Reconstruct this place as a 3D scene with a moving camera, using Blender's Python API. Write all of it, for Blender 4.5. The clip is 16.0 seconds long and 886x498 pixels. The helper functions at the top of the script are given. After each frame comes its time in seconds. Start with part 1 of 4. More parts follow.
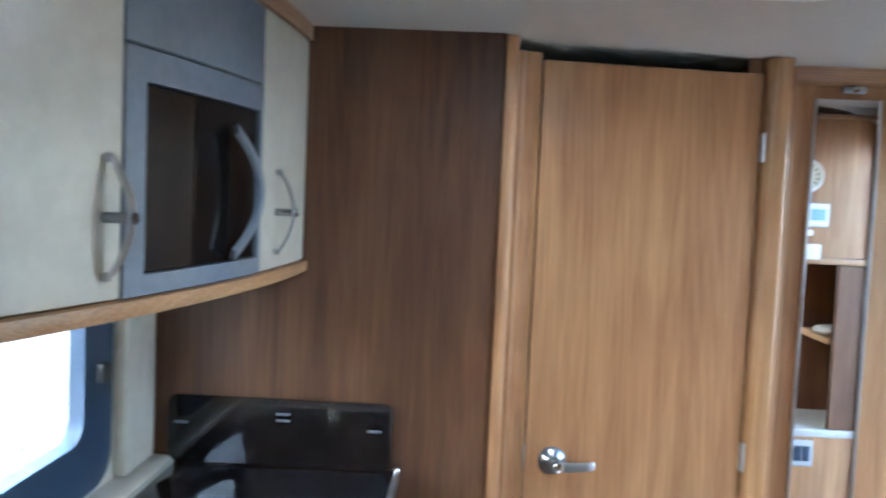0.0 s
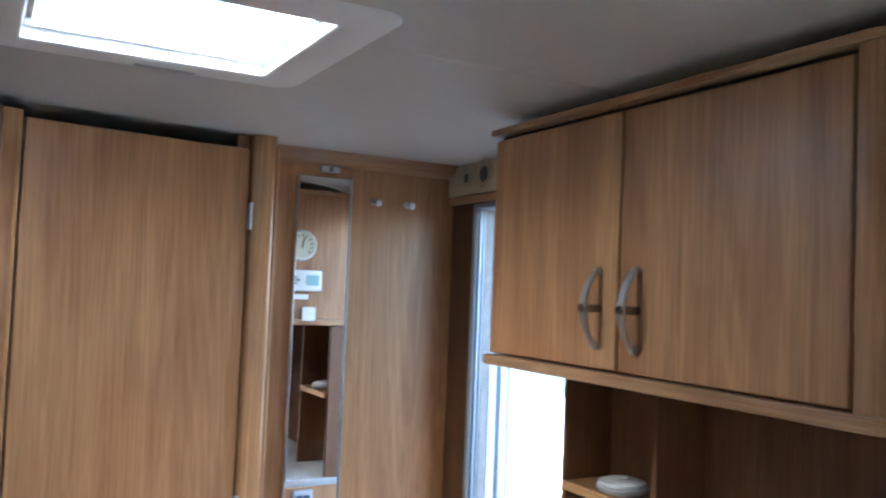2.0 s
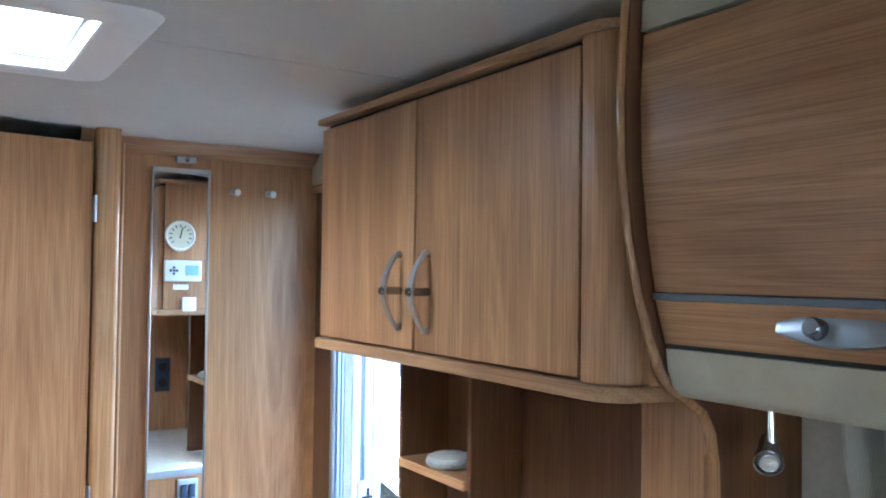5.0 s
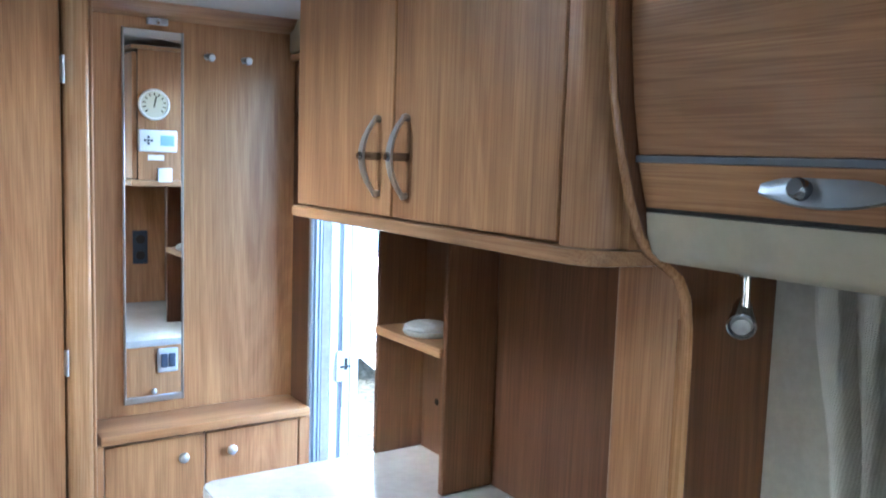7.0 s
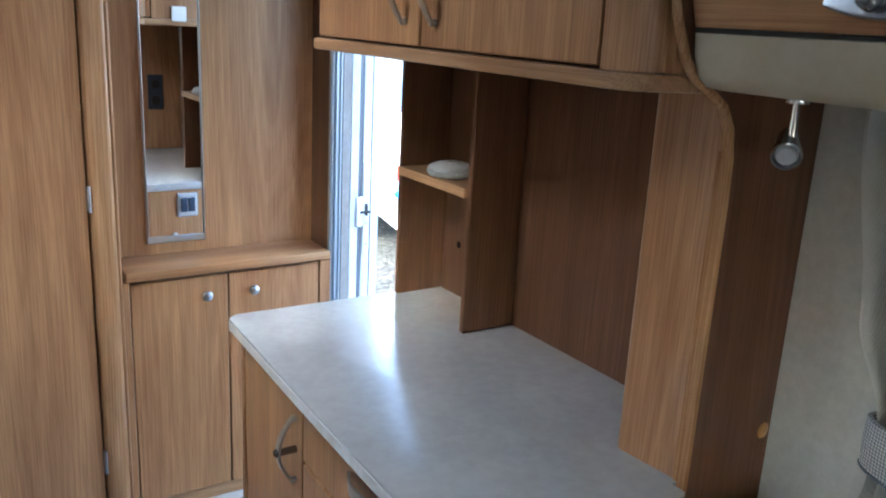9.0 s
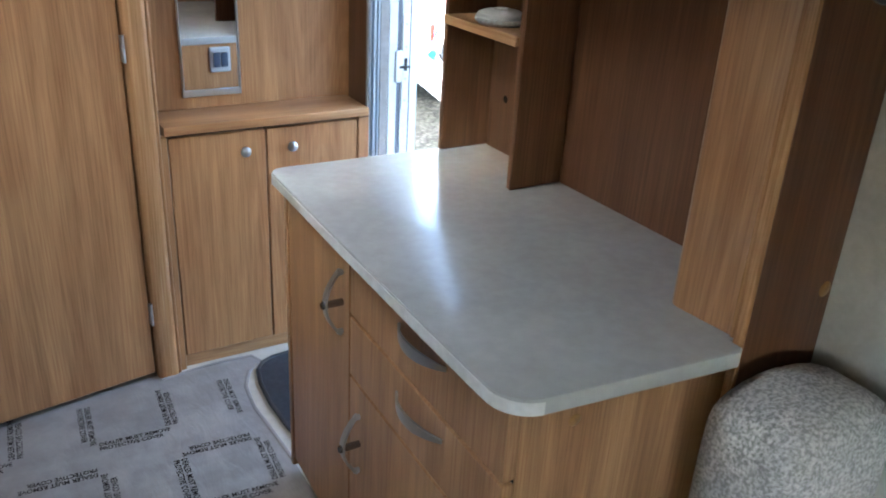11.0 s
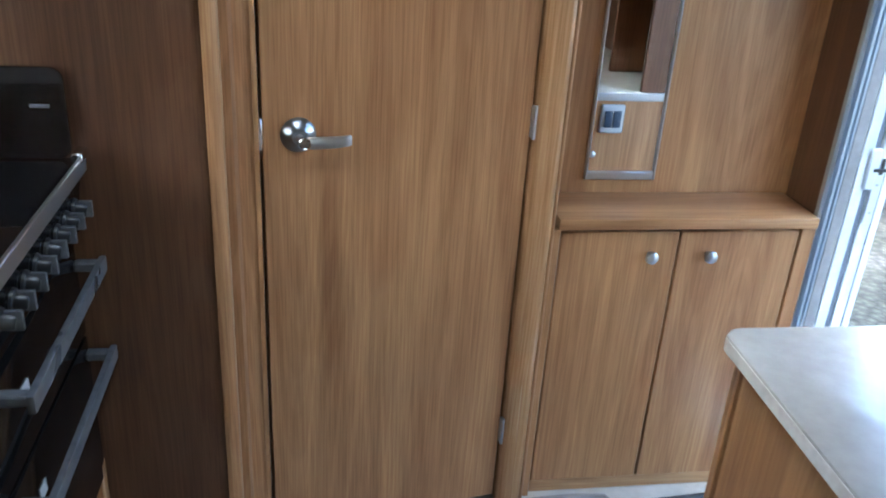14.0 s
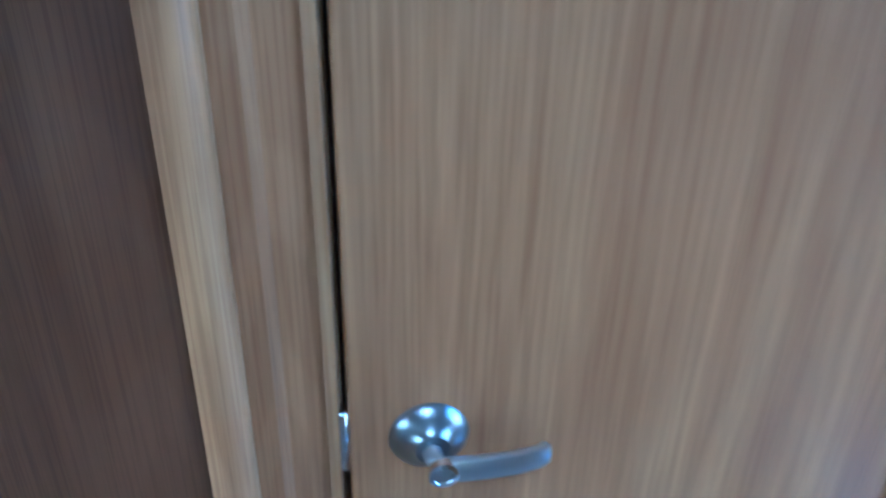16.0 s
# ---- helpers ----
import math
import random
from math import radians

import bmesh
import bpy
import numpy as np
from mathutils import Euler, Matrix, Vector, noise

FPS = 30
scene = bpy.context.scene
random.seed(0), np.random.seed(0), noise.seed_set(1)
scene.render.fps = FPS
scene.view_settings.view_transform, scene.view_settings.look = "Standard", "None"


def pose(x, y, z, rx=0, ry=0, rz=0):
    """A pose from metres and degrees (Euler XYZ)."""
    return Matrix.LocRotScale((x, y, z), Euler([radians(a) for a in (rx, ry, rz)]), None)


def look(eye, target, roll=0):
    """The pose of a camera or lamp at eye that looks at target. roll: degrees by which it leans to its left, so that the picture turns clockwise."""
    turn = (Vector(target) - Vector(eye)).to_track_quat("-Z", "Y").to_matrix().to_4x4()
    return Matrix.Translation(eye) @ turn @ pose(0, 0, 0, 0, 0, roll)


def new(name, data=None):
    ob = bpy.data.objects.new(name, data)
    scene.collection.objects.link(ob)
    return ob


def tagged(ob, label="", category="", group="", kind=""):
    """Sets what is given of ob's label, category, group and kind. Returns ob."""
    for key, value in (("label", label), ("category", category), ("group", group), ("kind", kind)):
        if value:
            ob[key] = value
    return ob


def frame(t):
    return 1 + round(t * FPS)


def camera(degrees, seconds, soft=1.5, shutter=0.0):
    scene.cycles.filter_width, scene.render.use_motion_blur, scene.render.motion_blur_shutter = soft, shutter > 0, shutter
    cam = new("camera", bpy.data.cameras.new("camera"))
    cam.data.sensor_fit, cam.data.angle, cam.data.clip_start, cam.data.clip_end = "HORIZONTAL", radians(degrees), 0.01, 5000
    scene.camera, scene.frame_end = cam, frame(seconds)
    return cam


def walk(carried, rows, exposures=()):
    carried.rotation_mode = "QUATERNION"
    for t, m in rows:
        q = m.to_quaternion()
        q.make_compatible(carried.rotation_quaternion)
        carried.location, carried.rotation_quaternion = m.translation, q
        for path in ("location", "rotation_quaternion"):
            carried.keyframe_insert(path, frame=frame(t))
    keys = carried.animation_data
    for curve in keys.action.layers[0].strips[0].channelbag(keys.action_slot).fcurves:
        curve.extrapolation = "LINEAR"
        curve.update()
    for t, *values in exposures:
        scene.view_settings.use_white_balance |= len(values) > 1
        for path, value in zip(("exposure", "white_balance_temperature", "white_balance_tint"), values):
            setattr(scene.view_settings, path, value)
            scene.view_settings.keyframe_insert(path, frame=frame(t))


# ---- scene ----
cam = camera(56.0, 16.0, soft=1.9, shutter=0.35)
PATH = [
    (0, (-0.116, 0.248, 1.642), (-0.184, 2.243, 1.511), 2.5),
    (0.5, (-0.064, 0.23, 1.614), (0.18, 2.214, 1.557), 2.7),
    (1, (-0.07, 0.191, 1.608), (0.438, 2.126, 1.6), 2.4),
    (1.5, (-0.072, 0.179, 1.607), (0.68, 2.032, 1.635), 2.3),
    (2, (-0.031, 0.139, 1.619), (0.934, 1.889, 1.712), 2.3),
    (2.5, (0.039, 0.087, 1.622), (1.069, 1.796, 1.751), 2.7),
    (3, (0.094, 0.046, 1.625), (1.143, 1.745, 1.745), 2.3),
    (3.5, (0.129, 0.018, 1.626), (1.18, 1.717, 1.716), 1.7),
    (5.8, (0.188, -0.066, 1.622), (1.265, 1.62, 1.66), 0.7),
    (6, (0.186, -0.062, 1.616), (1.269, 1.619, 1.612), 1.3),
    (6.5, (0.191, -0.051, 1.604), (1.292, 1.616, 1.505), 1.7),
    (7, (0.198, -0.034, 1.589), (1.306, 1.617, 1.377), 1.9),
    (7.5, (0.205, -0.022, 1.574), (1.303, 1.621, 1.266), 2.2),
    (8, (0.195, -0.016, 1.562), (1.292, 1.615, 1.192), 2.6),
    (8.5, (0.191, -0.011, 1.548), (1.271, 1.612, 1.103), 2.9),
    (9, (0.19, -0.004, 1.531), (1.249, 1.606, 0.997), 3.0),
    (9.5, (0.197, 0.004, 1.51), (1.244, 1.591, 0.892), 3.0),
    (9.7, (0.204, 0.009, 1.504), (1.247, 1.583, 0.844), 3.0),
    (11.8, (0.103, 0.136, 1.485), (0.994, 1.708, 0.627), 3.6),
    (12, (0.074, 0.173, 1.492), (0.945, 1.771, 0.664), 3.5),
    (12.5, (0.0, 0.282, 1.495), (0.808, 1.919, 0.678), 2.6),
    (13, (-0.002, 0.38, 1.482), (0.629, 2.09, 0.66), 3.4),
    (13.5, (0.1, 0.531, 1.486), (0.517, 2.321, 0.697), 3.6),
    (14, (0.128, 0.694, 1.487), (0.438, 2.486, 0.655), 3.6),
    (14.5, (0.092, 0.985, 1.505), (0.468, 2.738, 0.627), 3.3),
    (15, (0.066, 1.25, 1.494), (0.469, 2.957, 0.539), 3.5),
    (15.3, (0.098, 1.41, 1.501), (0.406, 3.166, 0.610), 2.2),
    (15.5, (0.119, 1.505, 1.522), (0.335, 3.271, 0.633), 2.6),
    (15.7, (0.12, 1.578, 1.503), (0.292, 3.351, 0.616), 2.3),
    (16, (0.096, 1.728, 1.504), (0.146, 3.435, 0.487), 1.4),
]
walk(cam, [(t, look(eye, target, roll)) for t, eye, target, roll in PATH], exposures=[(0, 4.82, 5650, 2), (0.5, 5.08, 5250, 1), (1, 4.87, 5550, 3), (2, 4.38, 5700, 5), (3.5, 4.62, 5450, 4), (6, 5.12, 5250, 0), (7, 5.02, 5300, 2), (9, 4.27, 5800, 5), (9.5, 4.23, 6100, 5), (12.5, 3.98, 6150, 4), (13.5, 3.92, 6250, 4), (14, 4.05, 5900, 3), (14.5, 4.22, 4900, -7), (15.5, 4.35, 4050, -10), (16, 4.36, 3800, -9)])

# ---- world, sun and large lights ----
world = bpy.data.worlds.new("overcast_sky")
scene.world = world
world.use_nodes = True
wn = world.node_tree
sky = wn.nodes.new("ShaderNodeTexSky")
sky.sky_type = 'NISHITA'
sky.sun_disc = False
sky.sun_elevation = radians(49)
sky.sun_rotation = radians(243)
sky.air_density, sky.dust_density = 1.0, 3.0
wn.links.new(sky.outputs[0], wn.nodes["Background"].inputs[0])
wn.nodes["Background"].inputs[1].default_value = 0.15

sun_data = bpy.data.lights.new("sun", 'SUN')
sun_data.energy, sun_data.angle, sun_data.color = 1.0, radians(20), (1.0, 0.96, 0.9)
sun_ob = new("sun", sun_data)
sun_ob.matrix_world = look((-5, -2.5, 6.5), (0, 0, 0))


def daylight(name, eye, target, sx, sy, watts, color=(0.93, 0.97, 1.0)):
    """Sky light entering by one opening."""
    d = bpy.data.lights.new(name, 'AREA')
    d.shape, d.size, d.size_y, d.energy, d.color = 'RECTANGLE', sx, sy, watts, color
    ob = new(name, d)
    ob.matrix_world = look(eye, target)
    return ob


daylight("skylight_daylight", (0.208, 1.49, 2.105), (0.2081, 1.49, 0), 0.40, 0.37, 0.42)
# fill lamp at an assumed, unseen front window, brightens faces turned to it
daylight("assumed_window_fill", (0.25, -2.425, 1.22), (0.25, 0, 1.22), 1.5, 0.5, 0.08)

# ---- helpers of this scene ----
ORIGIN = {}
V0 = Vector((0, 0, 0))


def link_mesh(name, bm, material, smooth=False):
    me = bpy.data.meshes.new(name)
    bmesh.ops.recalc_face_normals(bm, faces=bm.faces[:])
    bm.to_mesh(me)
    bm.free()
    for m in (material if isinstance(material, (list, tuple)) else (material,)):
        me.materials.append(m)
    if smooth:
        me.polygons.foreach_set("use_smooth", [True] * len(me.polygons))
        me.set_sharp_from_angle(angle=radians(40))
    return new(name, me)


def thing(name, base, label, category, group="", kind=""):
    """An Empty at the base of a thing, to which its parts are added."""
    ob = new(name)
    ob.empty_display_size = 0.05
    ob.location = base
    ORIGIN[ob] = Vector(base)
    return tagged(ob, label, category, group, kind)


def part(name, bm, material, parent, label="", smooth=True):
    ob = link_mesh(name, bm, material, smooth)
    ob.parent = parent
    ob.location = -ORIGIN[parent]
    ORIGIN[ob] = V0
    return tagged(ob, label) if label else ob


def solid(name, bm, material, label, category, group="", kind="", smooth=True):
    """A thing made of one mesh."""
    ob = link_mesh(name, bm, material, smooth)
    ORIGIN[ob] = V0
    return tagged(ob, label, category, group, kind)


def add_box(bm, x0, x1, y0, y1, z0, z1, bev=0.0, seg=1, m=None):
    mat = Matrix.Translation(((x0 + x1) / 2, (y0 + y1) / 2, (z0 + z1) / 2)) @ Matrix.Diagonal((x1 - x0, y1 - y0, z1 - z0, 1))
    tmp = bmesh.new()
    bmesh.ops.create_cube(tmp, size=1.0, matrix=mat)
    if bev:
        bmesh.ops.bevel(tmp, geom=tmp.edges[:], offset=bev, segments=seg, profile=0.6, affect='EDGES')
    merge(bm, tmp, m)
    return bm


def merge(bm, tmp, m=None):
    if m is not None:
        bmesh.ops.transform(tmp, matrix=m, verts=tmp.verts[:])
    table = {}
    for v in tmp.verts:
        table[v] = bm.verts.new(v.co)
    for f in tmp.faces:
        try:
            bm.faces.new([table[v] for v in f.verts])
        except ValueError:
            pass
    tmp.free()


def box(x0, x1, y0, y1, z0, z1, bev=0.0, seg=1, m=None):
    return add_box(bmesh.new(), x0, x1, y0, y1, z0, z1, bev, seg, m)


def prism(points, axis, a, b, bev=0.0, seg=1, m=None, bm=None):
    """A polygon extruded along an axis from a to b; the points give the two other axes in order."""
    tmp = bmesh.new()

    def co(p, h):
        return {"x": (h, p[0], p[1]), "y": (p[0], h, p[1]), "z": (p[0], p[1], h)}[axis]
    low = [tmp.verts.new(co(p, a)) for p in points]
    top = [tmp.verts.new(co(p, b)) for p in points]
    tmp.faces.new(low)
    tmp.faces.new(top)
    n = len(points)
    for i in range(n):
        tmp.faces.new((low[i], low[(i + 1) % n], top[(i + 1) % n], top[i]))
    bmesh.ops.recalc_face_normals(tmp, faces=tmp.faces[:])
    if bev:
        rim = [e for e in tmp.edges if (e.verts[0] in low) == (e.verts[1] in low)]
        bmesh.ops.bevel(tmp, geom=rim, offset=bev, segments=seg, profile=0.6, affect='EDGES')
    bm = bm or bmesh.new()
    merge(bm, tmp, m)
    return bm


def cyl(p0, p1, r0, r1=None, seg=24, bm=None, m=None, bev=0.0):
    p0, p1 = Vector(p0), Vector(p1)
    d = p1 - p0
    tmp = bmesh.new()
    mat = Matrix.Translation((p0 + p1) / 2) @ d.to_track_quat('Z', 'Y').to_matrix().to_4x4()
    bmesh.ops.create_cone(tmp, cap_ends=True, segments=seg, radius1=r0, radius2=r0 if r1 is None else r1, depth=d.length, matrix=mat)
    if bev:
        rim = [e for e in tmp.edges if any(len(f.verts) > 4 for f in e.link_faces)]
        bmesh.ops.bevel(tmp, geom=rim, offset=bev, segments=2, profile=0.6, affect='EDGES')
    bm = bm or bmesh.new()
    merge(bm, tmp, m)
    return bm


def lathe(profile, at, axis, seg=32, bm=None, m=None):
    """A profile of (radius, height) turned round an axis that starts at a point."""
    tmp = bmesh.new()
    turn = Vector(axis).to_track_quat('Z', 'Y').to_matrix().to_4x4()
    rings = []
    for r, h in profile:
        rings.append([tmp.verts.new((max(r, 1e-5) * math.cos(2 * math.pi * k / seg), max(r, 1e-5) * math.sin(2 * math.pi * k / seg), h)) for k in range(seg)])
    for a, b in zip(rings, rings[1:]):
        for k in range(seg):
            tmp.faces.new((a[k], a[(k + 1) % seg], b[(k + 1) % seg], b[k]))
    tmp.faces.new(rings[0])
    tmp.faces.new(rings[-1])
    bmesh.ops.transform(tmp, matrix=Matrix.Translation(at) @ turn, verts=tmp.verts[:])
    bm = bm or bmesh.new()
    merge(bm, tmp, m)
    return bm


def sweep(path, section, up, bm=None, m=None):
    """A closed section of (side, up) pairs carried along a path; up is the section's fixed up direction."""
    tmp = bmesh.new()
    path = [Vector(p) for p in path]
    up = Vector(up).normalized()
    rings = []
    for i, p in enumerate(path):
        t = (path[min(i + 1, len(path) - 1)] - path[max(i - 1, 0)]).normalized()
        side = t.cross(up).normalized()
        u2 = side.cross(t).normalized()
        sec = section(i / (len(path) - 1)) if callable(section) else section
        rings.append([tmp.verts.new(p + side * a + u2 * b) for a, b in sec])
    n = len(rings[0])
    for a, b in zip(rings, rings[1:]):
        for k in range(n):
            tmp.faces.new((a[k], a[(k + 1) % n], b[(k + 1) % n], b[k]))
    tmp.faces.new(rings[0])
    tmp.faces.new(rings[-1])
    bm = bm or bmesh.new()
    merge(bm, tmp, m)
    return bm


def oval(a, b, n=12):
    return [(a * math.cos(2 * math.pi * k / n), b * math.sin(2 * math.pi * k / n)) for k in range(n)]


def arc(cx, cy, r, a0, a1, n=8):
    return [(cx + r * math.cos(radians(a0 + (a1 - a0) * k / n)), cy + r * math.sin(radians(a0 + (a1 - a0) * k / n))) for k in range(n + 1)]


# ---- materials ----
def material(name, color, rough=0.5, metal=0.0, spec=0.5, coat=0.0):
    m = bpy.data.materials.new(name)
    m.use_nodes = True
    b = m.node_tree.nodes["Principled BSDF"]
    b.inputs["Base Color"].default_value = (*color, 1)
    b.inputs["Roughness"].default_value = rough
    b.inputs["Metallic"].default_value = metal
    b.inputs["Specular IOR Level"].default_value = spec
    b.inputs["Coat Weight"].default_value = coat
    return m


class Nodes:
    """Short ways to add nodes to a material."""

    def __init__(self, m):
        self.t = m.node_tree
        self.out = self.t.nodes["Principled BSDF"]

    def add(self, kind, **values):
        n = self.t.nodes.new(kind)
        for k, v in values.items():
            n.inputs[k.replace("_", " ")].default_value = v
        return n

    def link(self, a, b):
        self.t.links.new(a, b)

    def coords(self, scale, shuffle=True):
        tc = self.t.nodes.new("ShaderNodeTexCoord")
        mp = self.add("ShaderNodeMapping", Scale=scale)
        self.link(tc.outputs["Object"], mp.inputs["Vector"])
        if shuffle:
            info = self.t.nodes.new("ShaderNodeObjectInfo")
            mul = self.t.nodes.new("ShaderNodeVectorMath")
            mul.operation = 'SCALE'
            mul.inputs[0].default_value = (7.3, 5.1, 3.7)
            self.link(info.outputs["Random"], mul.inputs["Scale"])
            self.link(mul.outputs[0], mp.inputs["Location"])
        return mp.outputs[0]

    def noise(self, vec, scale, detail=3.0, rough=0.55, distort=0.0):
        n = self.add("ShaderNodeTexNoise", Scale=scale, Detail=detail, Roughness=rough, Distortion=distort)
        self.link(vec, n.inputs["Vector"])
        return n.outputs["Fac"]

    def ramp(self, fac, stops):
        r = self.t.nodes.new("ShaderNodeValToRGB")
        e = r.color_ramp.elements
        while len(e) < len(stops):
            e.new(0.5)
        for el, (p, c) in zip(e, stops):
            el.position, el.color = p, (*c, 1) if len(c) == 3 else c
        self.link(fac, r.inputs[0])
        return r.outputs["Color"]

    def mix(self, a, b, fac, mode='MIX'):
        n = self.t.nodes.new("ShaderNodeMix")
        n.data_type, n.blend_type = 'RGBA', mode
        for sock, val in ((n.inputs[6], a), (n.inputs[7], b), (n.inputs[0], fac)):
            if hasattr(val, "is_output"):
                self.link(val, sock)
            else:
                sock.default_value = val
        return n.outputs[2]

    def bump(self, height, strength, dist=0.001):
        b = self.add("ShaderNodeBump", Strength=strength, Distance=dist)
        self.link(height, b.inputs["Height"])
        self.link(b.outputs[0], self.out.inputs["Normal"])

    def rough(self, fac, lo, hi):
        mr = self.add("ShaderNodeMapRange")
        mr.inputs["To Min"].default_value, mr.inputs["To Max"].default_value = lo, hi
        self.link(fac, mr.inputs["Value"])
        self.link(mr.outputs[0], self.out.inputs["Roughness"])


def wood(name, grain="z", light=(0.53, 0.306, 0.150), dark=(0.39, 0.202, 0.091), rough=0.33, spec=0.45):
    """Foil-faced walnut board with long straight grain along one axis."""
    m = material(name, light, rough, spec=spec)
    n = Nodes(m)

    def stretch(across, along):
        return tuple(along if a == grain else across for a in "xyz")
    wide = n.noise(n.coords(stretch(1, 0.07)), 11, 4.0, 0.6, 0.6)
    mid = n.noise(n.coords(stretch(1, 0.035)), 55, 3.0, 0.6, 0.25)
    fine = n.noise(n.coords(stretch(1, 0.014)), 360, 2.0, 0.6)
    wave = n.noise(n.coords(stretch(1, 0.16)), 6.5, 2.0, 0.5, 1.8)
    mean = tuple((a + b) / 2 for a, b in zip(light, dark))
    # growth lines that follow the contours of a stretched noise
    figure = n.noise(n.coords(stretch(1, 0.055)), 4.4, 1.5, 0.45, 0.2)
    times = n.t.nodes.new("ShaderNodeMath")
    times.operation = 'MULTIPLY'
    times.inputs[1].default_value = 250.0
    n.link(figure, times.inputs[0])
    rings = n.t.nodes.new("ShaderNodeMath")
    rings.operation = 'SINE'
    n.link(times.outputs[0], rings.inputs[0])
    col = n.ramp(wide, [(0.32, dark), (0.5, mean), (0.66, light)])
    col = n.mix(col, n.ramp(mid, [(0.34, (0.80, 0.74, 0.70)), (0.6, (1.05, 1.03, 1.0))]), 0.42, 'MULTIPLY')
    col = n.mix(col, n.ramp(wave, [(0.38, (0.82, 0.72, 0.66)), (0.55, (1.05, 1.04, 1.0))]), 0.6, 'MULTIPLY')
    col = n.mix(col, n.ramp(rings.outputs[0], [(0.0, (0.76, 0.68, 0.62)), (0.55, (1.02, 1.01, 1.0))]), 0.34, 'MULTIPLY')
    pores = n.ramp(fine, [(0.40, (0.64, 0.57, 0.52)), (0.54, (1, 1, 1))])
    col = n.mix(col, pores, 0.58, 'MULTIPLY')
    n.link(col, n.out.inputs["Base Color"])
    n.rough(mid, rough - 0.05, rough + 0.12)
    n.bump(fine, 0.12, 0.0006)
    return m


WALNUT = dict(light=(0.475, 0.266, 0.126), dark=(0.325, 0.166, 0.075))
WOOD = wood("walnut_foil_upright", "z", **WALNUT)
# deeper walnut whose tone also holds shade on partition, lining and locker body
WOOD_DARK_SHADED = wood("dark_shaded_walnut", "z", (0.136, 0.066, 0.034), (0.080, 0.036, 0.018), 0.34, 0.3)
# darker copy of the walnut, shade of niche and partition put into its colour
WOOD_SHADED = wood("shaded_walnut", "z", (0.182, 0.085, 0.043), (0.108, 0.047, 0.0225), 0.34, 0.3)
WOOD_Y = wood("walnut_foil_along", "y", **WALNUT)
WOOD_X = wood("walnut_foil_across", "x", **WALNUT)
WOOD_EDGE = wood("walnut_edging", "z", (0.475, 0.282, 0.14), (0.36, 0.197, 0.093), 0.2, 0.6)
WOOD_EDGE_Y = wood("walnut_edging_along", "y", (0.48, 0.30, 0.16), (0.37, 0.21, 0.105), 0.3)
WOOD_EDGE_X = wood("walnut_edging_across", "x", (0.48, 0.30, 0.16), (0.37, 0.21, 0.105), 0.3)


def mottled(name, a, b, scale, rough, bump=0.0, bump_scale=200, spec=0.5, lo=0.4, hi=0.62, wear=0.8):
    m = material(name, a, rough, spec=spec)
    n = Nodes(m)
    v = n.coords((1, 1, 1), False)
    f = n.noise(v, scale, 5.0, 0.6)
    big = n.noise(v, scale * 0.12, 2.0)
    col = n.ramp(f, [(lo, a), (hi, b)])
    col = n.mix(col, n.ramp(big, [(0.35, (0.9, 0.9, 0.9)), (0.65, (1.04, 1.04, 1.04))]), wear, 'MULTIPLY')
    n.link(col, n.out.inputs["Base Color"])
    n.rough(big, rough - 0.04, rough + 0.06)
    if bump:
        n.bump(n.noise(v, bump_scale, 3.0), bump, 0.001)
    return m


CEILING = mottled("ceiling_board", (0.555, 0.522, 0.472), (0.57, 0.537, 0.487), 30, 0.6, 0.06, 350, wear=0.25)
WALL_CLOTH = mottled("wall_lining", (0.55, 0.515, 0.455), (0.60, 0.565, 0.505), 60, 0.7, 0.15, 600)
LAMINATE = mottled("worktop_laminate", (0.425, 0.42, 0.402), (0.465, 0.46, 0.442), 42, 0.19, 0.05, 300, spec=0.75, lo=0.36, hi=0.66)
EDGE_BAND = mottled("edge_band", (0.58, 0.57, 0.54), (0.66, 0.65, 0.62), 60, 0.35)
CREAM = mottled("cream_laminate", (0.45, 0.42, 0.355), (0.50, 0.47, 0.40), 20, 0.28)
CREAM_FASCIA = mottled("cream_fascia", (0.40, 0.35, 0.25), (0.43, 0.378, 0.275), 26, 0.45, 0.1, 500)
VINYL = mottled("vinyl_floor", (0.52, 0.47, 0.39), (0.60, 0.55, 0.47), 18, 0.45, 0.1, 250)
SILVER = mottled("silver_plastic", (0.15, 0.175, 0.215), (0.175, 0.20, 0.245), 40, 0.38)
ALU = material("pale_aluminium", (0.70, 0.75, 0.80), 0.32, 0.55)
ALU_GREY = material("grey_aluminium", (0.33, 0.375, 0.43), 0.35, 0.5)
WHITE_GRP = mottled("white_gelcoat", (0.80, 0.81, 0.82), (0.84, 0.85, 0.86), 4, 0.3)
WHITE_PLASTIC = material("white_plastic", (0.80, 0.79, 0.76), 0.35)
JAMB_WHITE = mottled("painted_jamb", (0.60, 0.63, 0.66), (0.66, 0.69, 0.72), 30, 0.35)
JAMB_TAUPE = mottled("taupe_jamb_strip", (0.24, 0.225, 0.22), (0.28, 0.265, 0.255), 40, 0.5)
DARK_CHROME = material("dark_chrome", (0.30, 0.31, 0.33), 0.16, 1.0)
STRIPE = material("grey_stripe", (0.10, 0.11, 0.13), 0.4)
CHROME = material("chrome", (0.75, 0.76, 0.78), 0.10, 1.0)
BRUSHED = material("satin_nickel", (0.48, 0.49, 0.51), 0.34, 0.95)
STEEL = mottled("satin_steel", (0.085, 0.09, 0.10), (0.12, 0.126, 0.138), 60, 0.28)
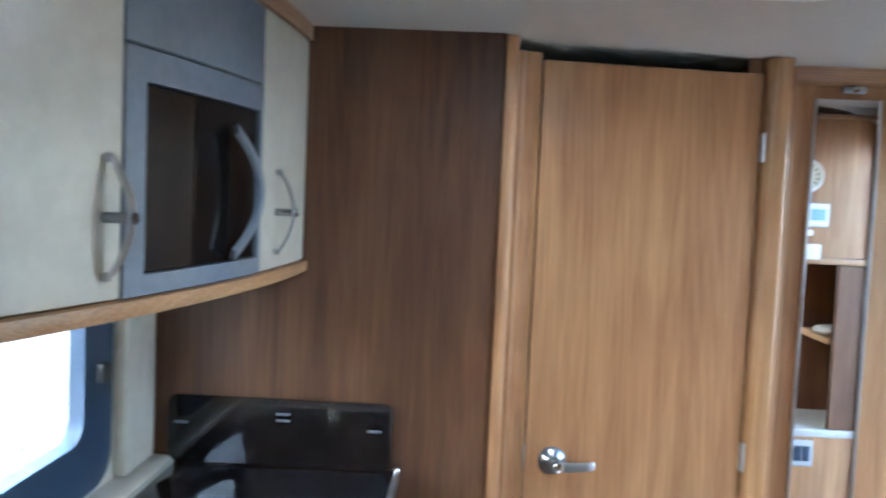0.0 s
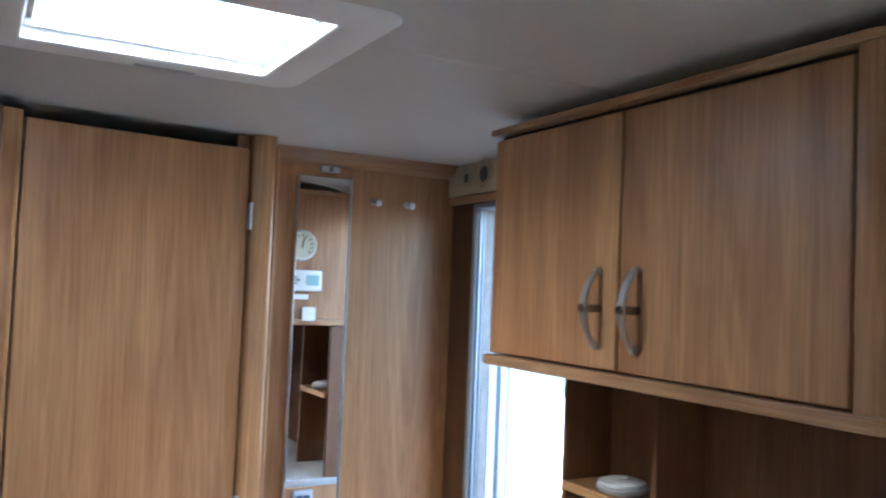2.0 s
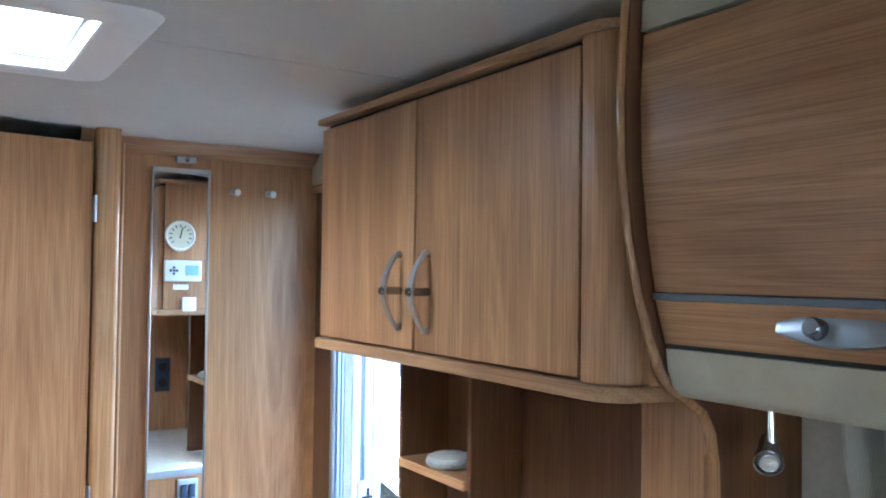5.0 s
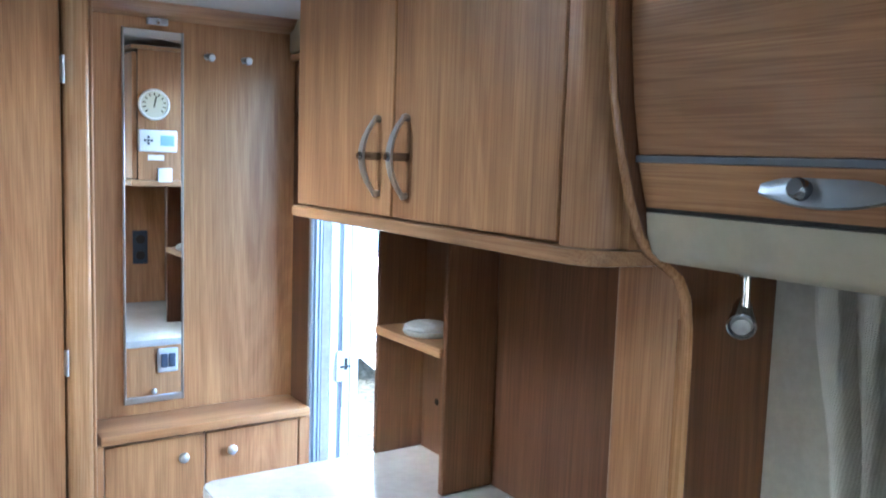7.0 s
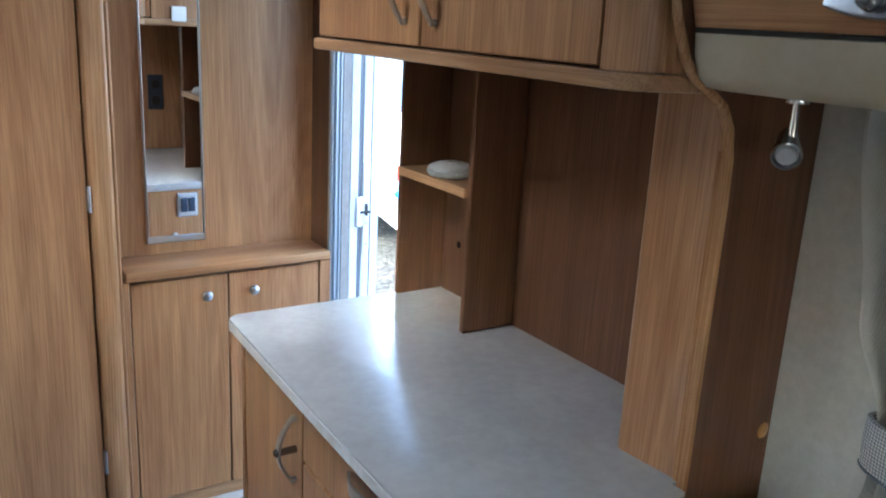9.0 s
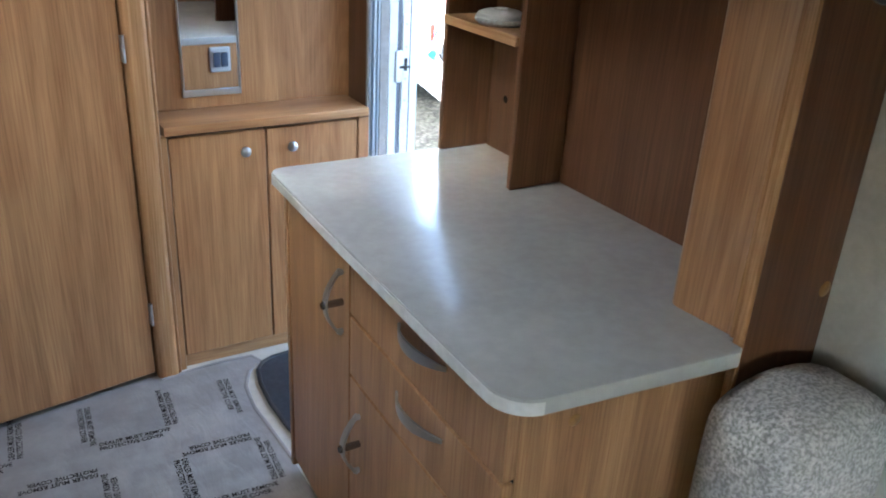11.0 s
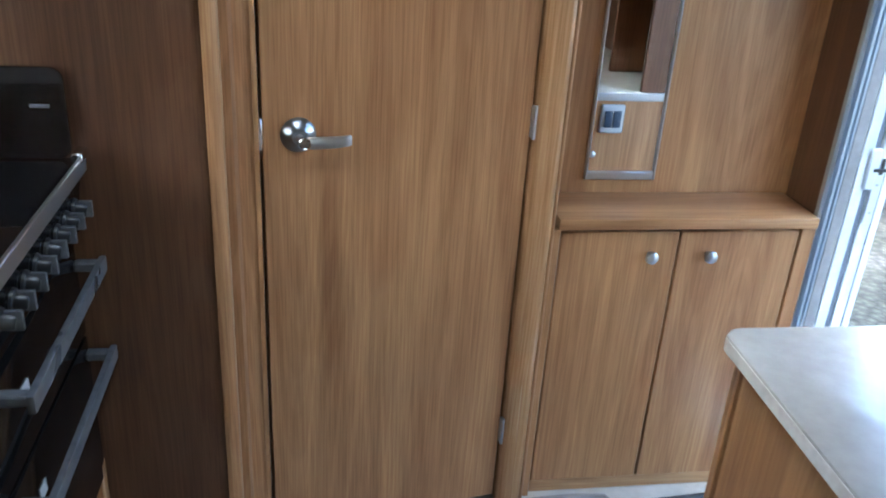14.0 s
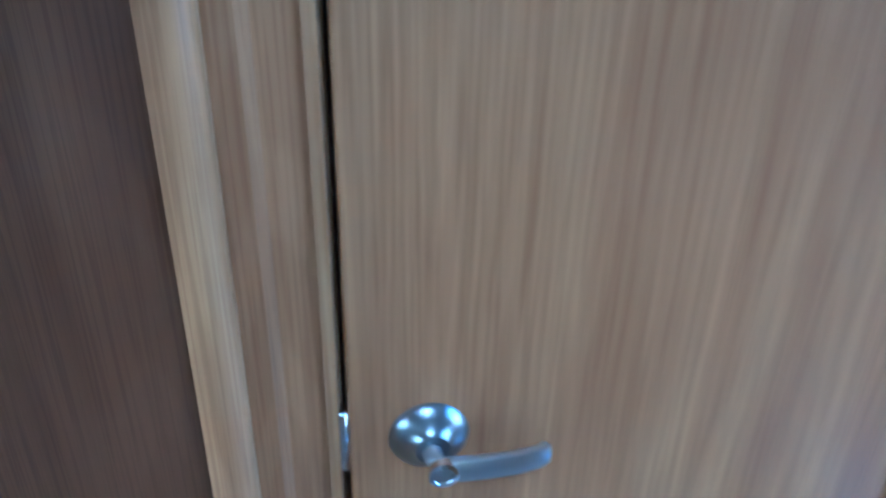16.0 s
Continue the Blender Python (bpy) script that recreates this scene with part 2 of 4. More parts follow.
# darker copy of the satin nickel with shade put into its colour
ROSE_METAL = material("shaded_nickel", (0.30, 0.31, 0.33), 0.3, 1.0)
# white alarm plastic greyed down, the niche's shade is in the colour
ALARM_SHADED = mottled("shaded_white_plastic", (0.40, 0.40, 0.40), (0.46, 0.46, 0.455), 30, 0.4)
SEAM_GREY = material("grey_seam_plastic", (0.12, 0.135, 0.165), 0.4)
BLACK = material("black_plastic", (0.018, 0.019, 0.022), 0.35)
# near-black painted as the shade in furniture gaps; the plinths share it
SHADOW_GAP = material("gap_shade_black", (0.02, 0.018, 0.016), 0.7)
BLACK_GLASS = material("black_glass", (0.008, 0.007, 0.007), 0.06, spec=0.2)
SMOKED = material("smoked_glass_lid", (0.08, 0.06, 0.05), 0.04, spec=0.1)
SMOKED.node_tree.nodes["Principled BSDF"].inputs["Transmission Weight"].default_value = 0.92
RUBBER = mottled("rubber_mat", (0.016, 0.026, 0.036), (0.03, 0.042, 0.055), 60, 0.42, 0.25, 500)
MIRROR = material("mirror_silver", (0.92, 0.93, 0.93), 0.015, 1.0)
LCD = material("grey_green_display", (0.30, 0.48, 0.50), 0.25)
DIAL = material("ivory_dial", (0.60, 0.58, 0.45), 0.4)
INK = material("printed_ink", (0.02, 0.015, 0.014), 0.8, spec=0.05)
GREY_BEZEL = material("grey_bezel", (0.42, 0.44, 0.45), 0.4)
SOCKET_BLUE = material("dark_blue_plastic", (0.03, 0.05, 0.085), 0.35)
KNOT = mottled("resin_knot", (0.24, 0.11, 0.03), (0.36, 0.18, 0.05), 80, 0.35)
RED = material("red_lens", (0.55, 0.03, 0.02), 0.25)
BLUE = material("blue_plastic", (0.02, 0.16, 0.42), 0.35)
TYRE = material("tyre_rubber", (0.025, 0.025, 0.027), 0.8)
GALV = mottled("galvanised_steel", (0.36, 0.37, 0.38), (0.48, 0.49, 0.50), 50, 0.45)
LENS = material("lamp_lens", (0.62, 0.63, 0.64), 0.12, 0.6)

GLASS = material("clear_pane", (0.95, 0.98, 1.0), 0.0)
GLASS.node_tree.nodes["Principled BSDF"].inputs["Transmission Weight"].default_value = 1.0
GLASS.node_tree.nodes["Principled BSDF"].inputs["IOR"].default_value = 1.02
DARK_PANE = material("tinted_pane", (0.07, 0.11, 0.15), 0.05, spec=0.3)

FILM = mottled("protective_film", (0.27, 0.240, 0.220), (0.34, 0.303, 0.278), 9, 0.3, 0.0, spec=0.35)
fn = Nodes(FILM)
crease = fn.noise(fn.coords((1, 0.35, 1), False), 26, 4.0, 0.6, 1.2)
fn.bump(crease, 0.5, 0.006)
fn.rough(crease, 0.22, 0.5)


def weave(name, a, b, scale):
    """Woven cloth with crossing threads."""
    m = material(name, a, 0.85, spec=0.2)
    n = Nodes(m)
    v = n.coords((1, 1, 1), False)
    h = []
    for direction in ('Y', 'Z'):
        w = n.add("ShaderNodeTexWave", Scale=scale, Distortion=1.5, Detail=2.0)
        w.bands_direction = direction
        n.link(v, w.inputs["Vector"])
        h.append(w.outputs["Fac"])
    cross = n.mix(h[0], h[1], 0.5)
    col = n.ramp(cross, [(0.3, a), (0.7, b)])
    col = n.mix(col, n.ramp(n.noise(v, 9, 3.0), [(0.35, (0.88, 0.88, 0.88)), (0.7, (1.05, 1.05, 1.05))]), 0.8, 'MULTIPLY')
    n.link(col, n.out.inputs["Base Color"])
    n.bump(cross, 0.5, 0.002)
    return m


CUSHION = mottled("woven_upholstery", (0.30, 0.285, 0.27), (0.60, 0.57, 0.54), 170, 0.9, 0.9, 240, spec=0.15)
CURTAIN = weave("curtain_cloth", (0.68, 0.64, 0.59), (0.78, 0.74, 0.69), 160)
BRAID = weave("tieback_braid", (0.20, 0.195, 0.20), (0.56, 0.54, 0.52), 62)

GROUND = material("gravel_ground", (0.30, 0.28, 0.25), 0.95)
gn = Nodes(GROUND)
gv = gn.coords((1, 1, 1), False)
stones = gn.add("ShaderNodeTexVoronoi", Scale=22.0)
gn.link(gv, stones.inputs["Vector"])
gcol = gn.ramp(stones.outputs["Distance"], [(0.1, (0.085, 0.083, 0.077)), (0.7, (0.024, 0.024, 0.022))])
gcol = gn.mix(gcol, gn.ramp(gn.noise(gv, 1.6, 5.0, 0.65), [(0.4, (0.55, 0.6, 0.45)), (0.6, (1.05, 1.0, 0.95))]), 0.9, 'MULTIPLY')
gn.link(gcol, gn.out.inputs["Base Color"])
gn.bump(stones.outputs["Distance"], 0.9, 0.02)

# ---- the shell: floor, walls, ceiling ----
XL, XR, YF, YB, ZC = -0.87, 1.34, -2.40, 3.20, 2.012
T = 0.035
solid("floor", box(XL - T, XR + T, YF - T, YB + T, -0.06, 0.0), VINYL, "cream mottled vinyl floor of a caravan", "floor", kind="structure", smooth=False)


def wall_along_y(bm, x0, x1, y0, y1, z0, z1, holes):
    """A wall with rectangular openings (ya, yb, za, zb), in order along y."""
    y = y0
    for ya, yb, za, zb in holes:
        if ya > y:
            add_box(bm, x0, x1, y, ya, z0, z1)
        if za > z0:
            add_box(bm, x0, x1, ya, yb, z0, za)
        if zb < z1:
            add_box(bm, x0, x1, ya, yb, zb, z1)
        y = yb
    add_box(bm, x0, x1, y, y1, z0, z1)
    return bm


ENTRY = (1.765, 2.365, 0.0, 1.885)
# first opening is an added, unseen window that brightens the seats
solid("wall_left", wall_along_y(bmesh.new(), XL - T, XL, YF, YB, 0, 2.1, [(-1.15, -0.65, 0.95, 1.45), (1.26, 1.90, 1.06, 1.50)]), WALL_CLOTH, "pale lined caravan side wall with a window over the kitchen", "wall", kind="structure", smooth=False)
solid("wall_right", wall_along_y(bmesh.new(), XR, XR + T, YF, YB, 0, 2.1, [ENTRY]), WALL_CLOTH, "pale lined caravan side wall with the open entrance", "wall", kind="structure", smooth=False)
# front wall out of view, its window opening is assumed to admit light
fw = box(XL, -0.5, YF - T, YF, 0, 2.1)
for x0, x1, z0, z1 in ((1.0, XR, 0, 2.1), (-0.5, 1.0, 0, 0.95), (-0.5, 1.0, 1.48, 2.1)):
    add_box(fw, x0, x1, YF - T, YF, z0, z1)
solid("wall_front", fw, WALL_CLOTH, "pale lined front wall with an assumed, unseen window", "wall", kind="structure", smooth=False)
solid("wall_back", box(XL, XR, YB, YB + T, 0, 2.1), WHITE_PLASTIC, "plain white end wall of the washroom", "wall", kind="structure", smooth=False)

# ceiling with the opening of the roof light
SX0, SX1, SY0, SY1 = 0.002, 0.415, 1.30, 1.682
cb = bmesh.new()
for x0, x1, y0, y1 in ((XL - T, SX0, YF - T, YB + T), (SX1, XR + T, YF - T, YB + T), (SX0, SX1, YF - T, SY0), (SX0, SX1, SY1, YB + T)):
    add_box(cb, x0, x1, y0, y1, ZC, ZC + 0.10)
# a shallow joint strip between two ceiling boards, and the coved corner above the lockers
add_box(cb, 0.51, 1.2, 1.384, 1.392, ZC - 0.0012, ZC + 0.002)
add_box(cb, -0.5, -0.05, 1.384, 1.392, ZC - 0.0012, ZC + 0.002)
solid("ceiling", cb, CEILING, "off-white caravan ceiling boards with a fine joint", "ceiling", kind="structure", smooth=False)

cove = [(XR, ZC)] + [(XR - 0.30 + 0.0, ZC)] + [(XR - 0.30 + 0.30 * math.sin(radians(a)), ZC - 0.12 + 0.12 * math.cos(radians(a))) for a in range(10, 91, 10)]
solid("cove_trim", prism(cove, "y", 0.77, 1.745), CEILING, "grey-white coved lining between wall and ceiling", "trim", kind="structure")

# ---- roof light ----
roof = thing("roof_light", (0.235, 1.54, ZC), "white plastic roof light with a clear dome", "roof light")
rb = bmesh.new()


def rounded_rect(x0, y0, x1, y1, r, n=5):
    return arc(x1 - r, y1 - r, r, 0, 90, n) + arc(x0 + r, y1 - r, r, 90, 180, n) + arc(x0 + r, y0 + r, r, 180, 270, n) + arc(x1 - r, y0 + r, r, 270, 360, n)


rings = []
for grow, z, r in ((0.085, ZC, 0.05), (0.080, ZC - 0.004, 0.045), (0.07, ZC - 0.007, 0.04), (0.004, ZC - 0.008, 0.012), (0.0, ZC - 0.005, 0.01), (-0.002, ZC + 0.1, 0.01)):
    rings.append([rb.verts.new((x, y, z)) for x, y in rounded_rect(SX0 - grow, SY0 - grow, SX1 + grow, SY1 + grow, r)])
for a, b in zip(rings, rings[1:]):
    for k in range(len(a)):
        rb.faces.new((a[k], a[(k + 1) % len(a)], b[(k + 1) % len(a)], b[k]))
part("surround", rb, WHITE_PLASTIC, roof)
rim = bmesh.new()
for x0, x1, y0, y1 in ((SX0, SX1, SY1 - 0.016, SY1 - 0.002), (SX1 - 0.016, SX1 - 0.002, SY0, SY1 - 0.017), (SX0 + 0.002, SX0 + 0.016, SY0, SY1 - 0.017)):
    add_box(rim, x0, x1, y0, y1, ZC + 0.012, ZC + 0.02, 0.002)
part("blind_rail", rim, BRUSHED, roof, "thin grey blind rail")
part("dome", box(SX0 - 0.03, SX1 + 0.03, SY0 - 0.03, SY1 + 0.03, ZC + 0.105, ZC + 0.112, 0.002), GLASS, roof, "clear acrylic dome")
part("catch", lathe([(0.0, 0.0), (0.034, 0.0), (0.036, 0.006), (0.028, 0.012), (0.026, 0.02), (0.0, 0.022)], (0.195, 1.49, ZC + 0.068), (0, 0, -1)), WHITE_PLASTIC, roof, "round white catch")
part("vent_slot", box(0.19, 0.30, SY1 + 0.05, SY1 + 0.062, ZC - 0.0095, ZC - 0.0072, 0.001), GREY_BEZEL, roof, "narrow grey vent slot")

# ---- handles used on the furniture ----


def bow_handle(parent, m, length=0.15, name="handle", post=True):
    """Bowed satin handle along local z, standing off along local -y, with a round post through its middle."""
    n = 14
    h = length / 2
    path = [(0, -0.005 - 0.033 * (1 - (2 * k / n - 1) ** 2), -h + length * k / n) for k in range(n + 1)]

    def section(s):
        w = 0.0056 + 0.0034 * math.sin(math.pi * s)
        return [(-w, -0.0022), (-w * 0.5, -0.0034), (w * 0.5, -0.0034), (w, -0.0022), (w, 0.0022), (-w, 0.0022)]
    bm = sweep(path, section, (0, -1, 0))
    for s in (-1, 1):
        cyl((0, 0.0, s * (h - 0.006)), (0, -0.012, s * (h - 0.006)), 0.006, seg=12, bm=bm)
    bmesh.ops.transform(bm, matrix=m, verts=bm.verts[:])
    ob = part(name, bm, BRUSHED, parent, "satin metal bow handle")
    if post:
        pb = cyl((0, 0, 0), (0, -0.039, 0), 0.0075, seg=14)
        lathe([(0, 0), (0.008, 0), (0.0085, 0.003), (0.006, 0.007), (0, 0.008)], (0, -0.039, 0), (0, -1, 0), 14, bm=pb)
        bmesh.ops.transform(pb, matrix=m, verts=pb.verts[:])
        part("post", pb, DARK_CHROME, ob, "dark metal post")
    return ob


def face_minus_x(x, y, z):
    """Local -y turned to look along world -x."""
    return Matrix.Translation((x, y, z)) @ Matrix.Rotation(radians(-90), 4, 'Z')


def face_plus_x(x, y, z):
    return Matrix.Translation((x, y, z)) @ Matrix.Rotation(radians(90), 4, 'Z')


def round_knob(parent, x, y, z):
    return part("knob", lathe([(0.0, 0.0), (0.0065, 0.0), (0.0065, 0.010), (0.013, 0.013), (0.0155, 0.018), (0.0145, 0.023), (0.009, 0.0265), (0.0, 0.0275)], (x, y, z), (0, -1, 0), 24), BRUSHED, parent, "round satin metal knob")


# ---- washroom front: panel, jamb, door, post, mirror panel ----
solid("wall_kitchen_end", prism([(XL, 2.165), (-0.071, 2.165)] + arc(-0.071, 2.19, 0.025, -90, 0, 6) + [(-0.046, 2.225), (-0.05, 2.26), (XL, 2.26)], "z", 0, ZC), WOOD_DARK_SHADED, "walnut-effect partition at the end of the kitchen, dark tone partly painted shade", "wall", kind="structure")
solid("panel_edge_trim", prism(arc(-0.048, 2.183, 0.0215, -110, 80, 8) + [(-0.044, 2.212), (-0.054, 2.175)], "z", 0.0, ZC - 0.004), WOOD, "rounded walnut edging of the partition", "trim", kind="structure")
solid("door_jamb", prism([(-0.044, 2.206), (-0.014, 2.212), (-0.008, 2.226), (0.022, 2.234), (0.0265, 2.24), (0.0265, 2.275), (-0.044, 2.275)], "z", 0.0, ZC - 0.028), WOOD, "walnut-effect door jamb with a stepped profile", "door jamb", kind="structure")
solid("jamb_edge_trim", prism([(0.0215, 2.231), (0.0305, 2.234), (0.0305, 2.27), (0.0275, 2.27), (0.0275, 2.239)], "z", 0.0, ZC - 0.03), WOOD_EDGE, "thin pale edge of the door jamb", "trim", kind="structure")

HINGE = Vector((0.585, 2.341, 0))
LATCH = Vector((0.033, 2.246, 0))
ang = math.atan2(HINGE.y - LATCH.y, HINGE.x - LATCH.x)
WID = (HINGE - LATCH).length
DM = Matrix.Translation(LATCH) @ Matrix.Rotation(ang, 4, 'Z')
door = thing("door_1", (LATCH.x, LATCH.y, 0.02), "closed walnut-effect washroom door with a metal lever handle", "door", kind="structure")
part("leaf", box(0.004, WID - 0.002, 0.0, 0.028, 0.022, 1.97, 0.002, 1, DM), WOOD, door)
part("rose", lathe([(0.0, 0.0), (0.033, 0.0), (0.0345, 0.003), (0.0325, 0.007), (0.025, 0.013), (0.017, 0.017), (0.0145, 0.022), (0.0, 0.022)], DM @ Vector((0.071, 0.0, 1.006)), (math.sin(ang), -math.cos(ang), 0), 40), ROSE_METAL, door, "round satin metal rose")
lp = [(0.070, -0.012, 1.006), (0.071, -0.028, 1.003), (0.075, -0.036, 1.001), (0.09, -0.040, 1.000), (0.115, -0.041, 1.000), (0.14, -0.040, 1.000), (0.158, -0.038, 1.001), (0.166, -0.034, 1.001)]


def lever_section(s):
    if s < 0.3:
        return oval(0.0085, 0.0085, 14)
    w = 0.0135 - 0.003 * s
    return [(max(-0.005, min(0.005, a)), max(-w, min(w, b))) for a, b in oval(0.0058, w * 1.15, 14)]


lever = part("lever", sweep(lp, lever_section, (0, 0, 1), m=DM), BRUSHED, door, "flat satin metal lever")
part("lock_button", lathe([(0.0, 0), (0.0125, 0), (0.0125, 0.008), (0.009, 0.009), (0.0085, 0.0075), (0.0, 0.0075)], DM @ Vector((0.076, -0.038, 1.000)), (math.sin(ang), -math.cos(ang), 0), 24), CHROME, lever)
part("latch_plate", box(-0.0085, 0.003, -0.004, 0.012, 0.975, 1.04, 0.002, 1, DM), CHROME, door, "small chrome latch plate")
for z in (1.79, 1.015, 0.228):
    hb = box(WID - 0.004, WID + 0.006, -0.011, 0.004, z - 0.034, z + 0.034, 0.003, 2, DM)
    hg = part("hinge", hb, BRUSHED, door, "slim satin metal hinge")
    part("pin", cyl(DM @ Vector((WID + 0.001, -0.011, z - 0.036)), DM @ Vector((WID + 0.001, -0.011, z + 0.036)), 0.004, seg=12), BRUSHED, hg)
solid("door_rebate", box(0.555, 0.587, 2.372, 2.39, 0.0, ZC - 0.001), WOOD, "walnut rebate behind the washroom door edge", "door jamb", kind="structure", smooth=False)

post = [(0.588, 2.36), (0.588, 2.352)] + arc(0.616, 2.352, 0.028, 180, 270, 6) + arc(0.638, 2.338, 0.014, 270, 360, 4) + [(0.652, 2.345), (0.652, 2.53), (0.588, 2.53)]
solid("door_post", prism(post, "z", 0.0, ZC - 0.002), WOOD_EDGE, "rounded walnut-effect post beside the washroom door", "door post", kind="structure")
solid("post_bead", prism(arc(0.657, 2.341, 0.005, 0, 360, 10)[:-1], "z", 0.0, 1.975), WOOD, "thin walnut bead along the post", "trim", kind="structure")
solid("wall_mirror_panel", box(0.654, XR, 2.512, 2.53, 0.0, ZC), WOOD, "walnut-effect panel beside the entrance", "wall", kind="structure", smooth=False)
top = [(2.512, ZC - 0.001), (2.445, ZC - 0.001), (2.452, 1.998), (2.470, 1.984), (2.49, 1.976), (2.512, 1.972)]
solid("header_trim", prism(top, "x", 0.664, XR - 0.03, 0.0), WOOD_EDGE_X, "pale walnut cornice strip above the mirror panel", "trim", kind="structure")
solid("wall_liner", box(XR - 0.032, XR - 0.002, 2.362, 2.511, 0.0, 1.90, 0.003), WOOD_DARK_SHADED, "walnut-effect lining beside the entrance frame", "wall lining", kind="structure")

mirror = thing("wall_mirror", (0.86, 2.505, 0.83), "tall narrow wall mirror with a thin metal frame", "mirror")
MX0, MX1, MZ0, MZ1 = 0.776, 0.944, 0.828, 1.938
part("glass", box(MX0 + 0.002, MX1 - 0.002, 2.5045, 2.5075, MZ0 + 0.02, MZ1 - 0.001), MIRROR, mirror, "clear silvered glass", smooth=False)
part("backing", box(MX0 + 0.004, MX1 - 0.004, 2.508, 2.5115, MZ0 + 0.004, MZ1 - 0.004), BLACK, mirror, smooth=False)
part("frame_bottom", box(MX0, MX1, 2.5, 2.511, MZ0, MZ0 + 0.02, 0.002), BRUSHED, mirror)
part("frame_side", box(MX0 - 0.004, MX0 + 0.0015, 2.499, 2.511, MZ0, MZ1, 0.0015), BRUSHED, mirror)
part("frame_side", box(MX1 - 0.0015, MX1 + 0.004, 2.499, 2.511, MZ0, MZ1, 0.0015), BRUSHED, mirror)

catch = thing("locker_catch", (0.87, 2.51, 1.955), "small satin metal catch above the mirror", "catch")
part("plate", box(0.842, 0.902, 2.494, 2.5115, 1.953, 1.973, 0.005, 3), BRUSHED, catch)
part("button", lathe([(0, 0), (0.008, 0), (0.007, 0.008), (0, 0.009)], (0.872, 2.495, 1.962), (0, -1, 0), 18), CHROME, catch)


def coat_hook(x):
    h = thing("coat_hook", (x, 2.512, 1.872), "small round satin metal coat hook on the walnut panel", "hook", "coat hooks beside the mirror")
    part("plate", lathe([(0, 0), (0.010, 0), (0.010, 0.004), (0.006, 0.006), (0, 0.006)], (x, 2.512, 1.876), (0, -1, 0), 18), BRUSHED, h)
    part("peg", lathe([(0, 0), (0.0055, 0), (0.005, 0.024), (0.011, 0.030), (0.0125, 0.036), (0.009, 0.041), (0, 0.042)], (x, 2.507, 1.875), (0, -1, -0.1), 18), BRUSHED, h)


coat_hook(1.022)
coat_hook(1.138)

# low cupboard under the mirror panel
low = thing("low_cupboard", (0.97, 2.36, 0), "low walnut-effect cupboard with two doors beside the entrance", "cupboard")
part("body", box(0.676, 1.296, 2.372, 2.508, 0.02, 0.765), WOOD, low, smooth=False)
part("plinth", box(0.676, 1.296, 2.366, 2.374, 0.0, 0.045, 0.002), WOOD_EDGE_X, low)
part("top", box(0.672, 1.30, 2.337, 2.511, 0.7665, 0.793, 0.004, 2), WOOD_X, low, "walnut-effect shelf top")
for x0, x1, xk in ((0.684, 0.967, 0.9), (0.971, 1.266, 1.045)):
    d = part("door", box(x0, x1, 2.352, 2.370, 0.048, 0.756, 0.003), WOOD, low)
    round_knob(d, xk, 2.352, 0.698)
part("side_strip", box(1.27, 1.306, 2.35, 2.371, 0.0, 0.762, 0.002), WOOD, low)
part("side_strip", box(0.663, 0.681, 2.35, 2.371, 0.0, 0.762, 0.002), WOOD, low)
part("seam", box(0.682, 1.268, 2.3705, 2.3715, 0.046, 0.765), SHADOW_GAP, low, smooth=False)

# ---- entrance opening: aluminium frame, lock plate, step mat ----
EY0, EY1, EZ1 = ENTRY[0], ENTRY[1], ENTRY[3]
ent = thing("door_frame_entrance", (1.37, 2.06, 0), "pale aluminium frame of the open entrance door", "door frame", kind="structure")


def jamb_profile(side, y):
    """Ribbed aluminium jamb; side is -1 where it faces -y."""
    s = side
    pts = [(1.302, y), (1.302, y + s * 0.010), (1.307, y + s * 0.014), (1.311, y + s * 0.005), (1.316, y + s * 0.005), (1.319, y + s * 0.016),
           (1.325, y + s * 0.016), (1.328, y + s * 0.004), (1.334, y + s * 0.004), (1.336, y + s * 0.010), (1.341, y + s * 0.010), (1.343, y + s * 0.002)]
    return pts + [(1.346, y + s * 0.002), (1.346, y - s * 0.02), (1.340, y - s * 0.02), (1.302, y - s * 0.004)]


def jamb_strip(name, x0, x1, y, d0, d1, z0, z1, skin, words=""):
    """One upright strip of the frame, from d0 behind to d1 before the line y."""
    return part(name, box(x0, x1, min(y + d0, y + d1), max(y + d0, y + d1), z0, z1, 0.0015), skin, ent, words)


for s, y in ((-1, EY1), (1, EY0)):
    part("ribbed_jamb", prism(jamb_profile(s, y), "z", 0.0, EZ1), ALU_GREY, ent, "ribbed blue-grey aluminium jamb")
    jamb_strip("inner_strip", 1.3465, 1.376, y, -s * 0.02, s * 0.0045, 0.013, EZ1, JAMB_TAUPE, "matt taupe strip")
    jamb_strip("outer_jamb", 1.3765, 1.405, y, -s * 0.02, s * 0.006, -0.02, EZ1, JAMB_WHITE, "flat white outer frame")
    jamb_strip("seal", 1.4055, 1.4205, y, -s * 0.02, s * 0.002, -0.02, EZ1, SEAM_GREY, "grey rubber seal")
    jamb_strip("outer_rim", 1.421, 1.450, y, -s * 0.03, s * 0.004, -0.05, EZ1 + 0.03, JAMB_WHITE)
    jamb_strip("edge_seal", 1.4505, 1.455, y, -s * 0.028, s * 0.002, -0.05, EZ1 + 0.03, BLACK, "black rubber edge seal")
part("head", box(1.302, 1.412, EY0, EY1, EZ1 - 0.016, EZ1, 0.003), ALU_GREY, ent, "ribbed blue-grey aluminium head")
part("head_rim", box(1.4125, 1.450, EY0 - 0.03, EY1 + 0.03, EZ1 - 0.004, EZ1 + 0.03, 0.003), WHITE_GRP, ent)
